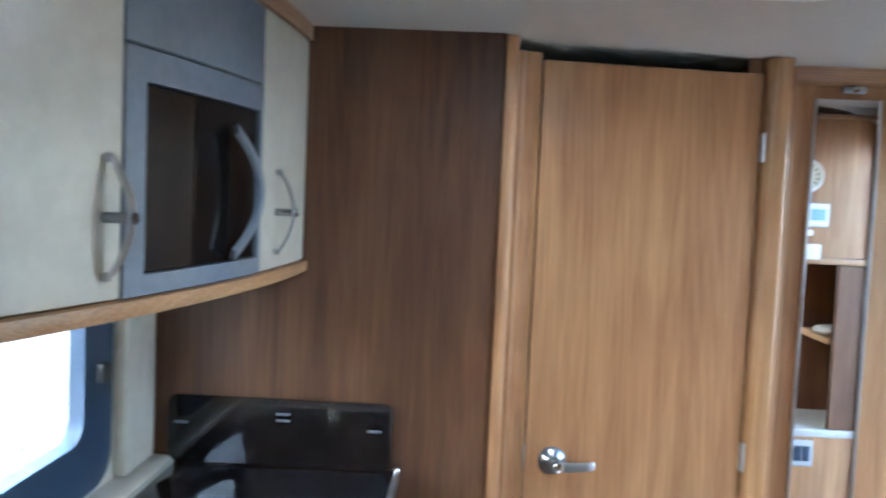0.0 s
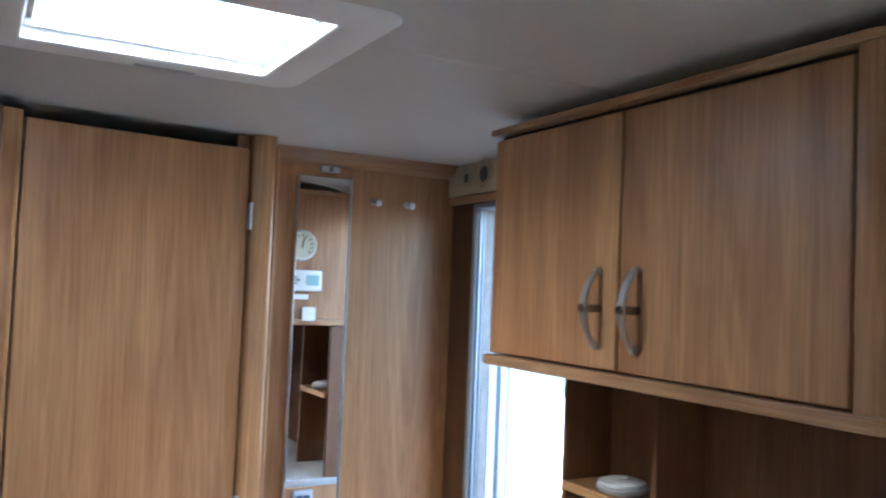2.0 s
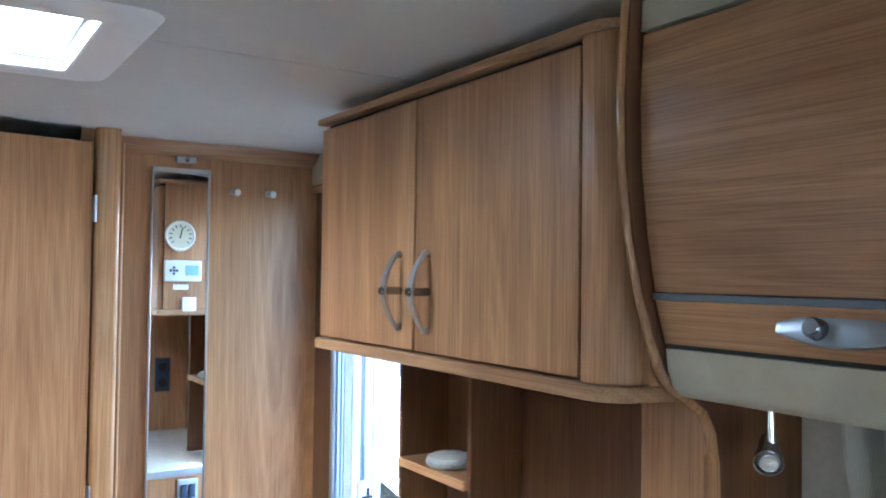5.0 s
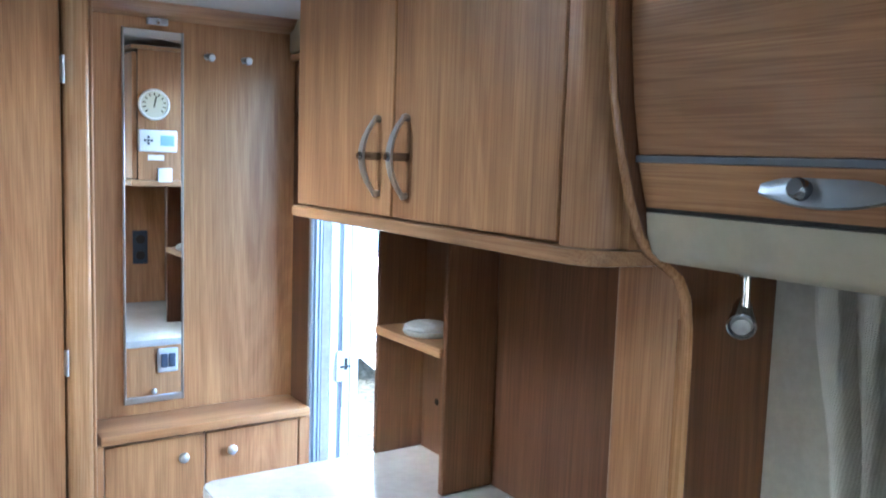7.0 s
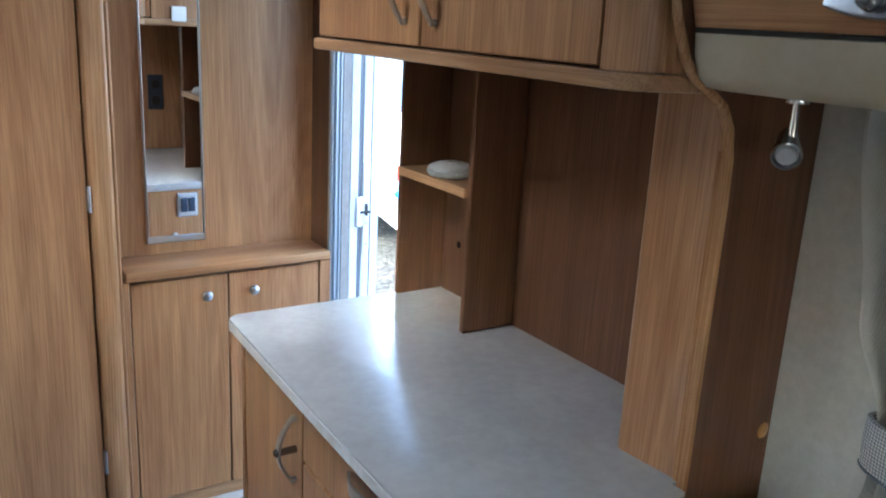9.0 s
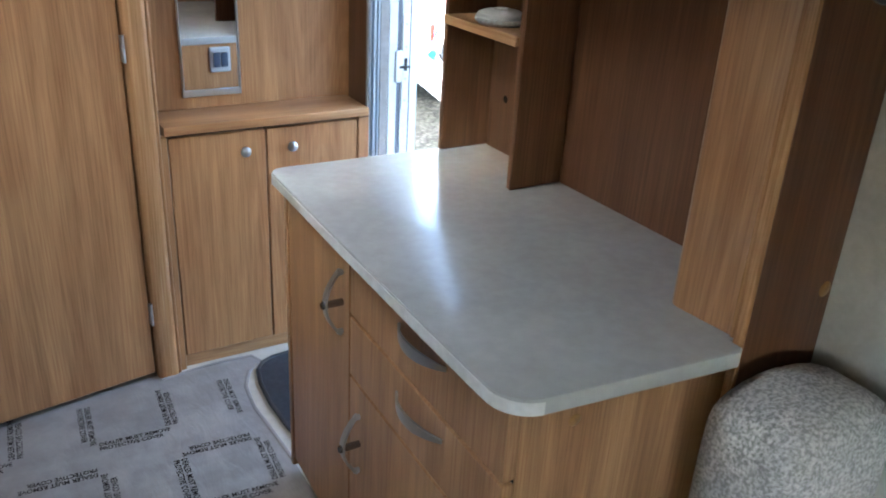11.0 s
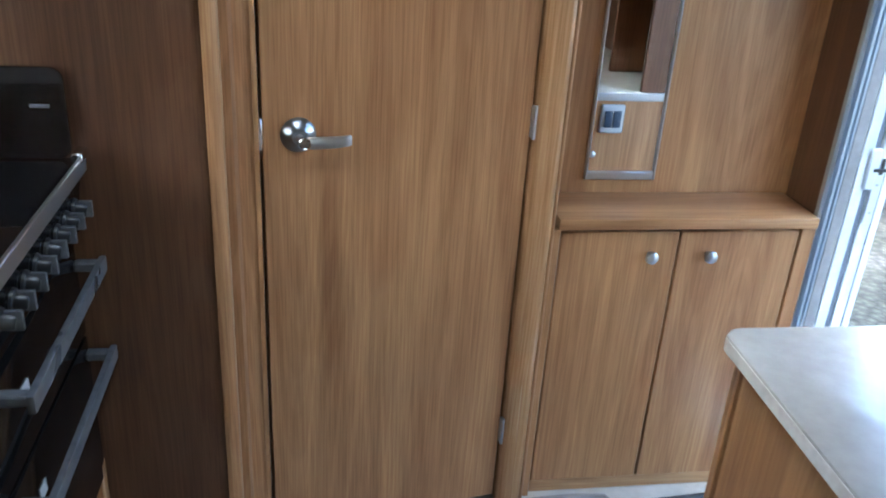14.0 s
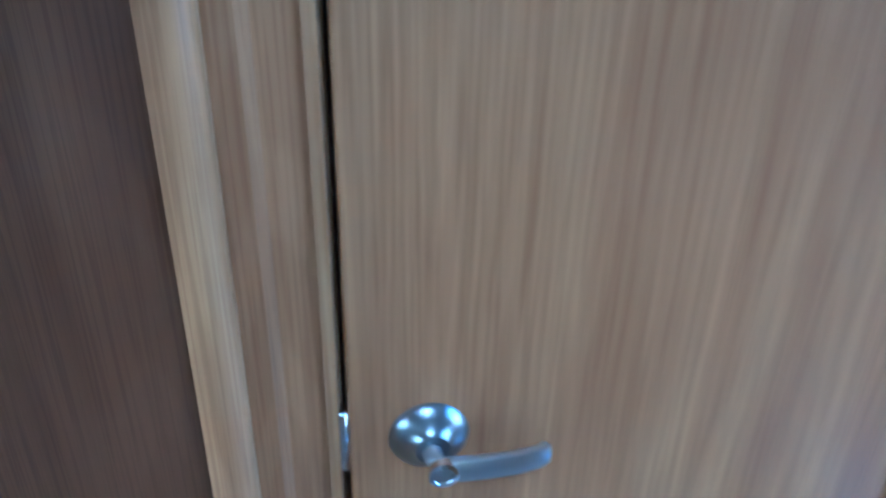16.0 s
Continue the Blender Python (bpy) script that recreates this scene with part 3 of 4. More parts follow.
part("outer_skin", box(1.376, 1.378, EY1 + 0.02, YB, -0.1, 2.1), WHITE_GRP, ent, smooth=False)
lock = part("lock_plate", box(1.4225, 1.4465, EY1 - 0.0095, EY1 - 0.0042, 0.77, 1.07, 0.0015), ALU, ent, "pale metal lock keep with holes")
for z in (0.80, 0.87, 0.97, 1.04):
    part("screw", cyl((1.4335, EY1 - 0.0095, z), (1.4335, EY1 - 0.0112, z), 0.0035, seg=10), GREY_BEZEL, lock)
part("bolt_slot", box(1.428, 1.4395, EY1 - 0.0115, EY1 - 0.0096, 0.895, 0.935, 0.001), BLACK, lock)
part("keeper", box(1.396, 1.4205, EY1 - 0.0165, EY1 - 0.0065, 0.86, 0.96, 0.003), ALU, ent, "pale metal keeper")
bolt = box(1.408, 1.4465, EY1 - 0.021, EY1 - 0.0166, 0.905, 0.913, 0.001)
part("bolt", bolt, BLACK, ent, "small black door bolt")
part("sill", box(1.30, 1.446, EY0, EY1, -0.03, 0.012, 0.004), ALU, ent, "aluminium door sill")

# opened entrance door leaf, folded back outside beyond the frame
lm = Matrix.Translation((1.452, EY1 + 0.02, 0)) @ Matrix.Rotation(radians(-8), 4, 'Z')
eleaf = thing("entrance_door", (1.47, EY1 + 0.3, 0.03), "white entrance door folded back against the outside", "door")
part("leaf", box(0.0, 0.04, 0.005, 0.60, 0.03, 1.87, 0.012, 3, lm), WHITE_GRP, eleaf)
part("edge_seal", box(0.041, 0.048, 0.02, 0.585, 0.06, 1.84, 0.003, 1, lm), GREY_BEZEL, eleaf)

solid("corner_pelmet", prism([(2.19, 1.912), (2.502, 1.912), (2.502, ZC - 0.002), (2.19, ZC - 0.002)], "x", 1.284, XR - 0.001, 0.004, 2), CREAM_FASCIA, "cream corner pelmet above the entrance", "pelmet")
for y, z, r in ((2.385, 1.965, 0.026), (2.28, 1.968, 0.042)):
    sp = thing("speaker_grille", (1.284, y, z), "round dark speaker grille in a cream panel", "speaker", "speakers above the entrance")
    part("ring", lathe([(r * 0.9, 0), (r * 1.1, 0), (r * 1.1, 0.004), (r, 0.006), (r * 0.9, 0.004)], (1.284, y, z), (-1, 0, 0), 24), CREAM_FASCIA, sp)
    part("mesh", lathe([(0, 0.001), (r * 0.9, 0.001), (r * 0.88, 0.003), (0, 0.006)], (1.284, y, z), (-1, 0, 0), 24), SOCKET_BLUE, sp)
solid("entrance_pelmet", box(1.286, 1.30, 2.19, 2.50, 1.886, 1.909, 0.005, 2), WOOD_EDGE_Y, "narrow walnut strip above the entrance frame", "trim", kind="structure")

mat_pts = [(0.86, 1.80), (0.85, 1.92), (0.846, 2.05), (0.855, 2.16), (0.872, 2.235)] + [(0.90, 2.272), (0.94, 2.29)] + [(1.28, 2.315), (1.28, 1.80)]
mat = thing("entrance_mat", (1.06, 2.06, 0), "dark rubber mat in the entrance step", "mat")
part("pad", prism(mat_pts, "z", 0.001, 0.012, 0.003, 2), RUBBER, mat)
part("rim", sweep([(x, y, 0.010) for x, y in mat_pts[:-1]], oval(0.007, 0.006, 8), (0, 0, 1)), BLACK, mat, "raised black rubber rim")

# ---- printed protective film on the floor ----
FILM_EDGE = [(0.812, 1.15), (0.814, 1.78), (0.806, 1.95), (0.800, 2.06), (0.812, 2.17), (0.845, 2.245), (0.90, 2.300), (0.885, 2.332), (0.80, 2.338), (0.70, 2.336), (0.592, 2.318), (0.59, 2.5), (0.02, 2.42), (0.018, 2.27), (-0.045, 2.225), (-0.05, 2.16), (-0.29, 2.155), (-0.29, -2.3), (0.70, -2.3), (0.705, 1.15)]
film = thing("floor_film", (0.25, 1.2, 0), "pinkish-grey protective floor film printed with warning text", "floor covering")
part("sheet", prism(FILM_EDGE, "z", 0.0008, 0.0035), FILM, film, smooth=False)
edge = []
for k, (x, y) in enumerate(FILM_EDGE[1:11]):
    edge.append((x, y, 0.004 + 0.002 * math.sin(k * 2.1)))
part("rolled_edge", sweep(edge, oval(0.006, 0.004, 8), (0, 0, 1)), FILM, film, "creased rolled edge of the film")


def text_mesh(words, size):
    cu = bpy.data.curves.new("lettering", 'FONT')
    cu.body, cu.size, cu.align_x, cu.space_line = words, size, 'LEFT', 0.95
    cu.resolution_u = 2
    cu.offset = 0.0004
    tmp = bpy.data.objects.new("lettering", cu)
    me = bpy.data.meshes.new_from_object(tmp)
    bpy.data.objects.remove(tmp)
    return me


warn = text_mesh("DEALER MUST REMOVE\nPROTECTIVE COVER", 0.02)
wx = [v.co.x for v in warn.vertices]
scale_x = 0.188 / (max(wx) - min(wx))
warn.transform(Matrix.Translation((-0.094, 0, 0)) @ Matrix.Diagonal((scale_x, scale_x * 1.2, 1, 1)) @ Matrix.Translation((-min(wx), 0, 0)))
warn.materials.append(INK)


def lettering(x, y, turn):
    ob = new("lettering", warn)
    ob.parent = film
    ob.matrix_basis = Matrix.Translation(Vector((x, y, 0.0042)) - ORIGIN[film]) @ Matrix.Rotation(radians(turn), 4, 'Z')
    ORIGIN[ob] = V0


def on_film(x, y):
    if y > 2.33 or y < 0.2 or x < -0.26 or x > 0.785:
        return False
    if x > 0.67 and y < 1.76:
        return False
    return y < 2.20 + 0.17 * x or x > 0.62


# squares of text, the letters' heads towards each square's middle
for row in range(6):
    for k in range(-1, 4):
        cx = 0.462 + 0.40 * (k - 1) + (0.20 if row % 2 else 0.0) - 0.012 * row
        cy = 2.175 - 0.352 * row - 0.03 * (k - 1)
        for dx, dy, turn in ((0, -0.112, 0), (0, 0.112, 180), (0.108, 0, 90), (-0.108, 0, -90)):
            if on_film(cx + dx, cy + dy):
                lettering(cx + dx, cy + dy, turn - 4)

# ---- island: worktop, drawers and the shelved niche behind ----
def front_x(y, inset=0.0):
    """Bowed front of the island: x of the worktop edge at y."""
    return 0.733 + 0.031 * (y - 0.8) + 0.012 * (y - 1.25) ** 2 + inset


WT = 0.852
edge_pts = [(front_x(y), y) for y in (1.70, 1.6, 1.5, 1.4, 1.3, 1.2, 1.1, 1.0, 0.92, 0.86)]
outline = arc(front_x(1.70) + 0.035, 1.722, 0.035, 95, 178, 6) + edge_pts + arc(front_x(0.84) + 0.062, 0.818, 0.062, 185, 262, 8) + [(1.128, 0.722), (1.140, 0.730), (1.140, 0.756), (XR, 0.756), (XR, 1.748)]
worktop = thing("worktop", (1.0, 1.25, WT - 0.028), "grey-beige speckled laminate worktop with a bowed edge", "worktop")
part("top", prism(outline, "z", WT - 0.028, WT, 0.004, 2), LAMINATE, worktop)
part("edge_band", sweep([(x, y, WT - 0.0155) for x, y in outline[:26]], [(-0.0012, -0.0105), (0.0012, -0.0105), (0.0012, 0.0105), (-0.0012, 0.0105)], (0, 0, 1)), EDGE_BAND, worktop, "pale edge band")

island = thing("island_cabinet", (1.0, 1.25, 0), "walnut-effect kitchen cabinet with drawers and doors below the worktop", "cabinet")
ys = [1.715, 1.6, 1.5, 1.37, 1.25, 1.1, 0.95, 0.80]
carcass = [(front_x(y, 0.052), y) for y in ys] + [(1.13, 0.768), (XR - 0.002, 0.768), (XR - 0.002, 1.728), (0.83, 1.728)]
part("body", prism(carcass, "z", 0.06, WT - 0.0285), WOOD, island)
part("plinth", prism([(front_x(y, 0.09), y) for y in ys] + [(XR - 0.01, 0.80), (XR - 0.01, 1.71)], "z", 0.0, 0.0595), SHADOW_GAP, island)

sy = [1.713, 1.55, 1.40, 1.25, 1.10, 0.95, 0.802]
# dark sheet behind the fronts paints the shade of their gaps
part("seam", prism([(front_x(y, 0.0507), y) for y in sy] + [(front_x(y, 0.0516), y) for y in reversed(sy)], "z", 0.062, 0.820), SHADOW_GAP, island, smooth=False)


def island_front(name, y0, y1, z0, z1):
    n = 6
    yy = [y1 + (y0 - y1) * k / n for k in range(n + 1)]
    pts = [(front_x(y, 0.030), y) for y in yy] + [(front_x(y, 0.0505), y) for y in reversed(yy)]
    return part(name, prism(pts, "z", z0, z1, 0.0025), WOOD, island)


d1 = island_front("door", 1.356, 1.712, 0.065, 0.816)
bow_handle(d1, face_minus_x(front_x(1.39, 0.030), 1.39, 0.690), 0.145)
for z0, z1 in ((0.683, 0.816), (0.545, 0.678)):
    dr = island_front("drawer", 0.80, 1.350, z0, z1)
    hm = face_minus_x(front_x(1.05, 0.030), 1.05, (z0 + z1) / 2 + 0.028) @ Matrix.Rotation(radians(90), 4, 'Y')
    n = 16
    path = [(0, -0.004 - 0.026 * (1 - (2 * k / n - 1) ** 2), -0.078 + 0.156 * k / n) for k in range(n + 1)]
    hb = sweep(path, lambda s: [(-0.004 - 0.010 * math.sin(math.pi * s), -0.002), (0.004 + 0.006 * math.sin(math.pi * s), -0.003), (0.004 + 0.006 * math.sin(math.pi * s), 0.001), (-0.004 - 0.010 * math.sin(math.pi * s), 0.002)], (0, -1, 0), m=hm)
    part("handle", hb, BRUSHED, dr, "wide satin metal bow handle")
d2 = island_front("door", 0.80, 1.350, 0.065, 0.540)
bow_handle(d2, face_minus_x(front_x(1.30, 0.030), 1.30, 0.405), 0.145)
for x, z in ((1.03, 0.80), (0.86, 0.785), (1.07, 0.55)):
    part("knot", lathe([(0, 0), (0.011, 0), (0.009, 0.0012), (0, 0.0014)], (x, 0.771, z), (0, -1, 0), 14), KNOT, island, "orange resin-coloured knot")
part("end_panel", box(0.795, 1.335, 1.7285, 1.746, 0.03, WT - 0.0285, 0.002), WOOD, island)

swp = thing("switch_panel", (1.108, 1.746, 0.765), "grey-framed double rocker switch on the cabinet end", "switch")
part("bezel", box(1.068, 1.149, 1.7462, 1.756, 0.717, 0.813, 0.008, 3), GREY_BEZEL, swp)
for x in (1.0935, 1.1235):
    part("rocker", box(x - 0.0135, x + 0.0135, 1.7563, 1.762, 0.737, 0.793, 0.003, 2), SOCKET_BLUE, swp, "dark rocker")
part("catch_knob", lathe([(0, 0), (0.006, 0), (0.006, 0.01), (0.011, 0.014), (0.011, 0.02), (0.006, 0.023), (0, 0.023)], (1.053, 1.7455, 0.646), (0, 1, 0), 18), BRUSHED, island, "small round metal catch knob")

niche = thing("shelf_unit", (1.27, 1.4, WT), "walnut-effect open niche with one shelf above the worktop", "shelf unit")
# niche boards wear the walnut copy with shade painted in
part("back", box(XR - 0.008, XR - 0.0005, 0.892, 1.728, WT + 0.0005, 1.4505), WOOD_SHADED, niche, smooth=False)
part("end_panel", box(1.198, XR - 0.001, 1.7285, 1.745, WT + 0.0005, 1.4505, 0.003), WOOD_SHADED, niche)
part("divider", box(1.193, XR - 0.0085, 1.424, 1.440, WT + 0.0005, 1.4505, 0.003), WOOD_SHADED, niche)
part("shelf", box(1.190, XR - 0.0085, 1.4405, 1.728, 1.161, 1.180, 0.002), WOOD_Y, niche)
part("shelf_edge", box(1.187, 1.1895, 1.4405, 1.728, 1.160, 1.181, 0.001), WOOD_EDGE_Y, niche)
part("knot", lathe([(0, 0), (0.009, 0), (0.008, 0.001), (0, 0.0012)], (XR - 0.009, 1.66, 0.985), (-1, 0, 0), 14), INK, niche)

col_pts = [(XR, 0.756), (1.152, 0.756), (1.148, 0.80), (1.142, 0.868)] + arc(1.162, 0.872, 0.02, 180, 90, 5) + [(XR, 0.892)]
solid("niche_pillar", prism(col_pts, "z", WT + 0.0005, 1.4505), WOOD, "walnut-effect rounded pillar at the end of the niche", "pillar")
solid("pillar_bead", sweep([(1.1515, 0.7595, WT + 0.001), (1.1515, 0.7595, 1.10), (1.1515, 0.7595, 1.37)], oval(0.006, 0.005, 10), (1, 0, 0)), WOOD_EDGE, "slim pale bead along the niche pillar", "trim", kind="structure")
sock = thing("wall_socket", (1.215, 0.892, 1.12), "dark blue double socket on the pillar", "socket")
part("plate", box(1.180, 1.25, 0.8922, 0.896, 1.04, 1.203, 0.0015, 1), SOCKET_BLUE, sock)
for z in (1.082, 1.16):
    part("insert", lathe([(0.016, 0), (0.022, 0), (0.022, 0.003), (0.016, 0.003)], (1.215, 0.896, z), (0, 1, 0), 18), BLACK, sock)

alarm = thing("smoke_alarm", (1.245, 1.60, 1.1805), "round white smoke alarm lying on the shelf", "smoke alarm")
part("base", lathe([(0, 0.0), (0.05, 0.0), (0.056, 0.006), (0.057, 0.014), (0.054, 0.016), (0, 0.016)], (1.247, 1.585, 1.1805), (0, 0, 1), 40), ALARM_SHADED, alarm)
part("cover", lathe([(0, 0.0165), (0.055, 0.0165), (0.052, 0.023), (0.040, 0.028), (0.018, 0.030), (0.016, 0.033), (0, 0.033)], (1.247, 1.585, 1.1805), (0, 0, 1), 40), ALARM_SHADED, alarm)
vents = bmesh.new()
for k in range(26):
    a = 2 * math.pi * k / 26
    add_box(vents, 0.0555, 0.0575, -0.003, 0.003, 0.007, 0.013, 0, 1, Matrix.Translation((1.247, 1.585, 1.1805)) @ Matrix.Rotation(a, 4, 'Z'))
part("vents", vents, GREY_BEZEL, alarm, smooth=False)

# ---- wall cupboard above the island ----
cab = thing("wall_cupboard", (1.16, 1.29, 1.45), "walnut-effect wall cupboard with two doors and a rounded end", "cupboard")
CX = 0.982
body = [(CX + 0.019, 1.742), (CX + 0.019, 0.842), (CX, 0.842)] + [(CX + 0.0, 0.83)] + arc(CX + 0.05, 0.826, 0.05, 180, 265, 7) + [(1.09, 0.755), (XR, 0.755), (XR, 1.742)]
part("body", prism(body, "z", 1.4755, 1.968), WOOD, cab)
rnd = [(CX - 0.003, 0.839)] + arc(CX + 0.05, 0.826, 0.0535, 180, 262, 8) + [(1.075, 0.770), (1.075, 0.757), (1.03, 0.757), (CX + 0.05, 0.80), (CX + 0.018, 0.838)]
part("rounded_end", prism(rnd, "z", 1.476, 1.967), WOOD, cab, "rounded walnut end post")
brd = [(CX - 0.008, 1.752), (CX - 0.008, 0.83)] + arc(CX + 0.05, 0.826, 0.058, 180, 262, 8) + [(1.085, 0.755), (XR, 0.755), (XR, 1.752)]
part("bottom_board", prism(brd, "z", 1.451, 1.475, 0.006, 2), WOOD_EDGE_Y, cab)
part("top_board", prism(brd, "z", 1.9685, 1.984, 0.004, 2), WOOD_EDGE_Y, cab)
for y0, y1, yh in ((1.3125, 1.738, 1.362), (0.847, 1.3075, 1.258)):
    d = part("door", box(CX - 0.001, CX + 0.0175, y0, y1, 1.479, 1.957, 0.0025), WOOD, cab)
    bow_handle(d, face_minus_x(CX - 0.001, yh, 1.592), 0.152)
part("seam", box(CX + 0.0182, CX + 0.0188, 0.843, 1.74, 1.476, 1.968), SHADOW_GAP, cab, smooth=False)

gauge = thing("wall_gauge", (1.06, 1.742, 1.763), "round ivory dial gauge on the cupboard end", "gauge")
part("case", lathe([(0, 0), (0.058, 0), (0.06, 0.008), (0.056, 0.016), (0.051, 0.016), (0.05, 0.010), (0, 0.010)], (1.06, 1.7425, 1.763), (0, 1, 0), 40), WHITE_PLASTIC, gauge)
part("face", lathe([(0, 0.0105), (0.0495, 0.0105), (0.0495, 0.0115), (0, 0.0115)], (1.06, 1.7425, 1.763), (0, 1, 0), 36), DIAL, gauge)
tk = bmesh.new()
for k in range(11):
    add_box(tk, -0.002, 0.002, 0, 0.0006, 0.033, 0.044, 0, 1, Matrix.Translation((1.06, 1.7543, 1.763)) @ Matrix.Rotation(radians(-130 + 26 * k), 4, 'Y'))
part("scale", tk, INK, gauge, smooth=False)
part("needle", box(-0.0025, 0.0025, 0, 0.001, -0.01, 0.034, 0, 1, Matrix.Translation((1.06, 1.7552, 1.763)) @ Matrix.Rotation(radians(12), 4, 'Y')), INK, gauge, smooth=False)
stat = thing("heating_control", (1.072, 1.742, 1.625), "white heating control with a grey-green display", "thermostat")
part("case", box(1.0, 1.144, 1.7425, 1.762, 1.584, 1.667, 0.006, 3), WHITE_PLASTIC, stat)
part("display", box(1.080, 1.132, 1.7622, 1.7632, 1.607, 1.648, 0.0), LCD, stat, smooth=False)
kp = bmesh.new()
for dx, dz in ((0, 0.012), (0, -0.012), (0.012, 0), (-0.012, 0), (0, 0)):
    add_box(kp, 1.035 + dx - 0.0045, 1.035 + dx + 0.0045, 1.7622, 1.765, 1.627 + dz - 0.0045, 1.627 + dz + 0.0045, 0.001)
part("keypad", kp, SOCKET_BLUE, stat)
solid("sticker", box(1.038, 1.098, 1.7425, 1.7432, 1.552, 1.572), WHITE_PLASTIC, "small blank white label on the cupboard end", "label", smooth=False)
solid("light_switch", box(1.072, 1.128, 1.7425, 1.752, 1.462, 1.522, 0.004, 2), WHITE_PLASTIC, "small square white plate on the cupboard end", "switch plate")

# ---- partition with the swept edge, and the dinette beyond ----
prof = [(1.150, 0.0), (1.150, 1.30), (1.148, 1.36), (1.140, 1.405), (1.122, 1.435), (1.09, 1.456), (1.062, 1.472), (1.040, 1.495), (1.018, 1.545), (0.998, 1.605), (0.979, 1.68), (0.967, 1.77), (0.964, 1.86), (0.968, 1.94), (0.975, ZC - 0.001)]
# same darkened walnut copy, the partition's shade is in the colour
solid("wall_partition", prism(prof + [(XR - 0.001, ZC - 0.001), (XR - 0.001, 0.0)], "y", 0.738, 0.7545), WOOD_SHADED, "walnut-effect partition with a swept edge between kitchen and seats", "wall", kind="structure")


def edging_section(s):
    w = 0.0092 if s < 0.45 else 0.0092 - 0.0045 * min(1.0, (s - 0.45) / 0.2)
    return [(-w, -0.003), (-w * 0.87, 0.003), (-w * 0.43, 0.006), (w * 0.43, 0.006), (w * 0.87, 0.003), (w, -0.003)]


solid("partition_edge_trim", sweep([(x - 0.002, 0.746, z) for x, z in prof], edging_section, (-1, 0, 0.001)), WOOD_EDGE, "rounded walnut edging along the swept partition", "trim", kind="structure")
solid("panel_knot", lathe([(0, 0), (0.014, 0), (0.012, 0.0012), (0, 0.0014)], (1.322, 0.7378, 0.908), (0, -1, 0), 16), KNOT, "orange knot in the walnut partition", "knot")

locker = thing("overhead_locker", (1.2, -0.3, 1.45), "walnut-effect overhead locker with a flap and cream lower edge", "locker")
face = [(0.992, 1.605), (0.977, 1.68), (0.966, 1.77), (0.963, 1.86), (0.968, 1.945)]
LY0, LY1 = -0.55, 0.7345
back = [(x + 0.02, z) for x, z in reversed(face)]
part("flap", prism([(x + 0.022, z) for x, z in face] + [(x + 0.022, z) for x, z in back], "y", LY0, LY1, 0.002), WOOD_Y, locker)
part("seam_strip", box(1.010, 1.024, LY0, LY1, 1.5945, 1.6035, 0.001), SEAM_GREY, locker, "grey-blue seam strip")
flap2 = part("lower_flap", prism([(1.033, 1.536), (1.014, 1.594), (1.034, 1.594), (1.053, 1.536)], "y", LY0, LY1, 0.002), WOOD_Y, locker)
part("body", prism([(1.056, 1.54), (1.037, 1.60), (1.01, 1.75), (1.01, 1.94), (XR, 1.94), (XR, 1.54)], "y", LY0, LY1 - 0.001), WOOD_DARK_SHADED, locker, smooth=False)
part("shadow_line", box(1.036, 1.05, LY0, LY1, 1.530, 1.5355), SHADOW_GAP, locker, smooth=False)
part("fascia", prism([(1.036, 1.529), (1.040, 1.500), (1.052, 1.474), (1.070, 1.462), (1.10, 1.457), (XR, 1.457), (XR, 1.529)], "y", LY0, LY1 - 0.0005, 0.0), CREAM_FASCIA, locker, "cream lower fascia")
part("top_filler", prism([(0.985, 1.949), (0.988, 1.99), (1.02, 1.992), (1.02, 1.949)], "y", LY0, LY1, 0.002), CREAM_FASCIA, locker, "cream top filler")
hm = Matrix.Translation((1.024, 0.474, 1.566)) @ Matrix.Rotation(radians(-90), 4, 'Z') @ Matrix.Rotation(radians(-17), 4, 'X')
hp = []
for k in range(25):
    s = k / 24 * 2 - 1
    hp.append((0.076 * s, 0.013 * (1 - abs(s) ** 2.2) + 0.006))
plate = [(x, z) for x, z in hp] + [(x, -z * 0.95) for x, z in reversed(hp)]
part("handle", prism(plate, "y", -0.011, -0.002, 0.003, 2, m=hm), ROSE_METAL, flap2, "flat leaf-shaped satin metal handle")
part("button", lathe([(0, 0), (0.0125, 0), (0.0115, 0.014), (0.009, 0.017), (0, 0.017)], hm @ Vector((-0.022, -0.010, 0)), hm.to_3x3() @ Vector((0, -1, 0)), 24), DARK_CHROME, flap2, "round dark metal push button")

spot = thing("spot_lamp", (1.15, 0.665, 1.457), "small chrome spotlight hanging under the locker", "lamp")
part("ceiling_rose", cyl((1.154, 0.658, 1.4565), (1.154, 0.658, 1.448), 0.016, seg=20, bev=0.002), CHROME, spot)
part("stem", cyl((1.154, 0.658, 1.449), (1.152, 0.655, 1.397), 0.0055, seg=14), CHROME, spot)
sd = Vector((-0.62, -0.45, -0.30)).normalized()
head = part("head", lathe([(0, -0.03), (0.010, -0.03), (0.013, -0.02), (0.0145, 0.0), (0.0185, 0.022), (0.0195, 0.032), (0.017, 0.033), (0.015, 0.028), (0, 0.027)], Vector((1.154, 0.661, 1.395)), sd, 28), DARK_CHROME, spot, "dark chrome lamp head")
part("lens", lathe([(0, 0.0275), (0.0148, 0.0285), (0.012, 0.033), (0, 0.035)], Vector((1.154, 0.661, 1.395)), sd, 24), LENS, head, "frosted lamp lens")
part("switch", cyl((1.167, 0.675, 1.391), (1.182, 0.683, 1.394), 0.012, seg=16, bev=0.002), BLACK, spot, "black swivel joint")

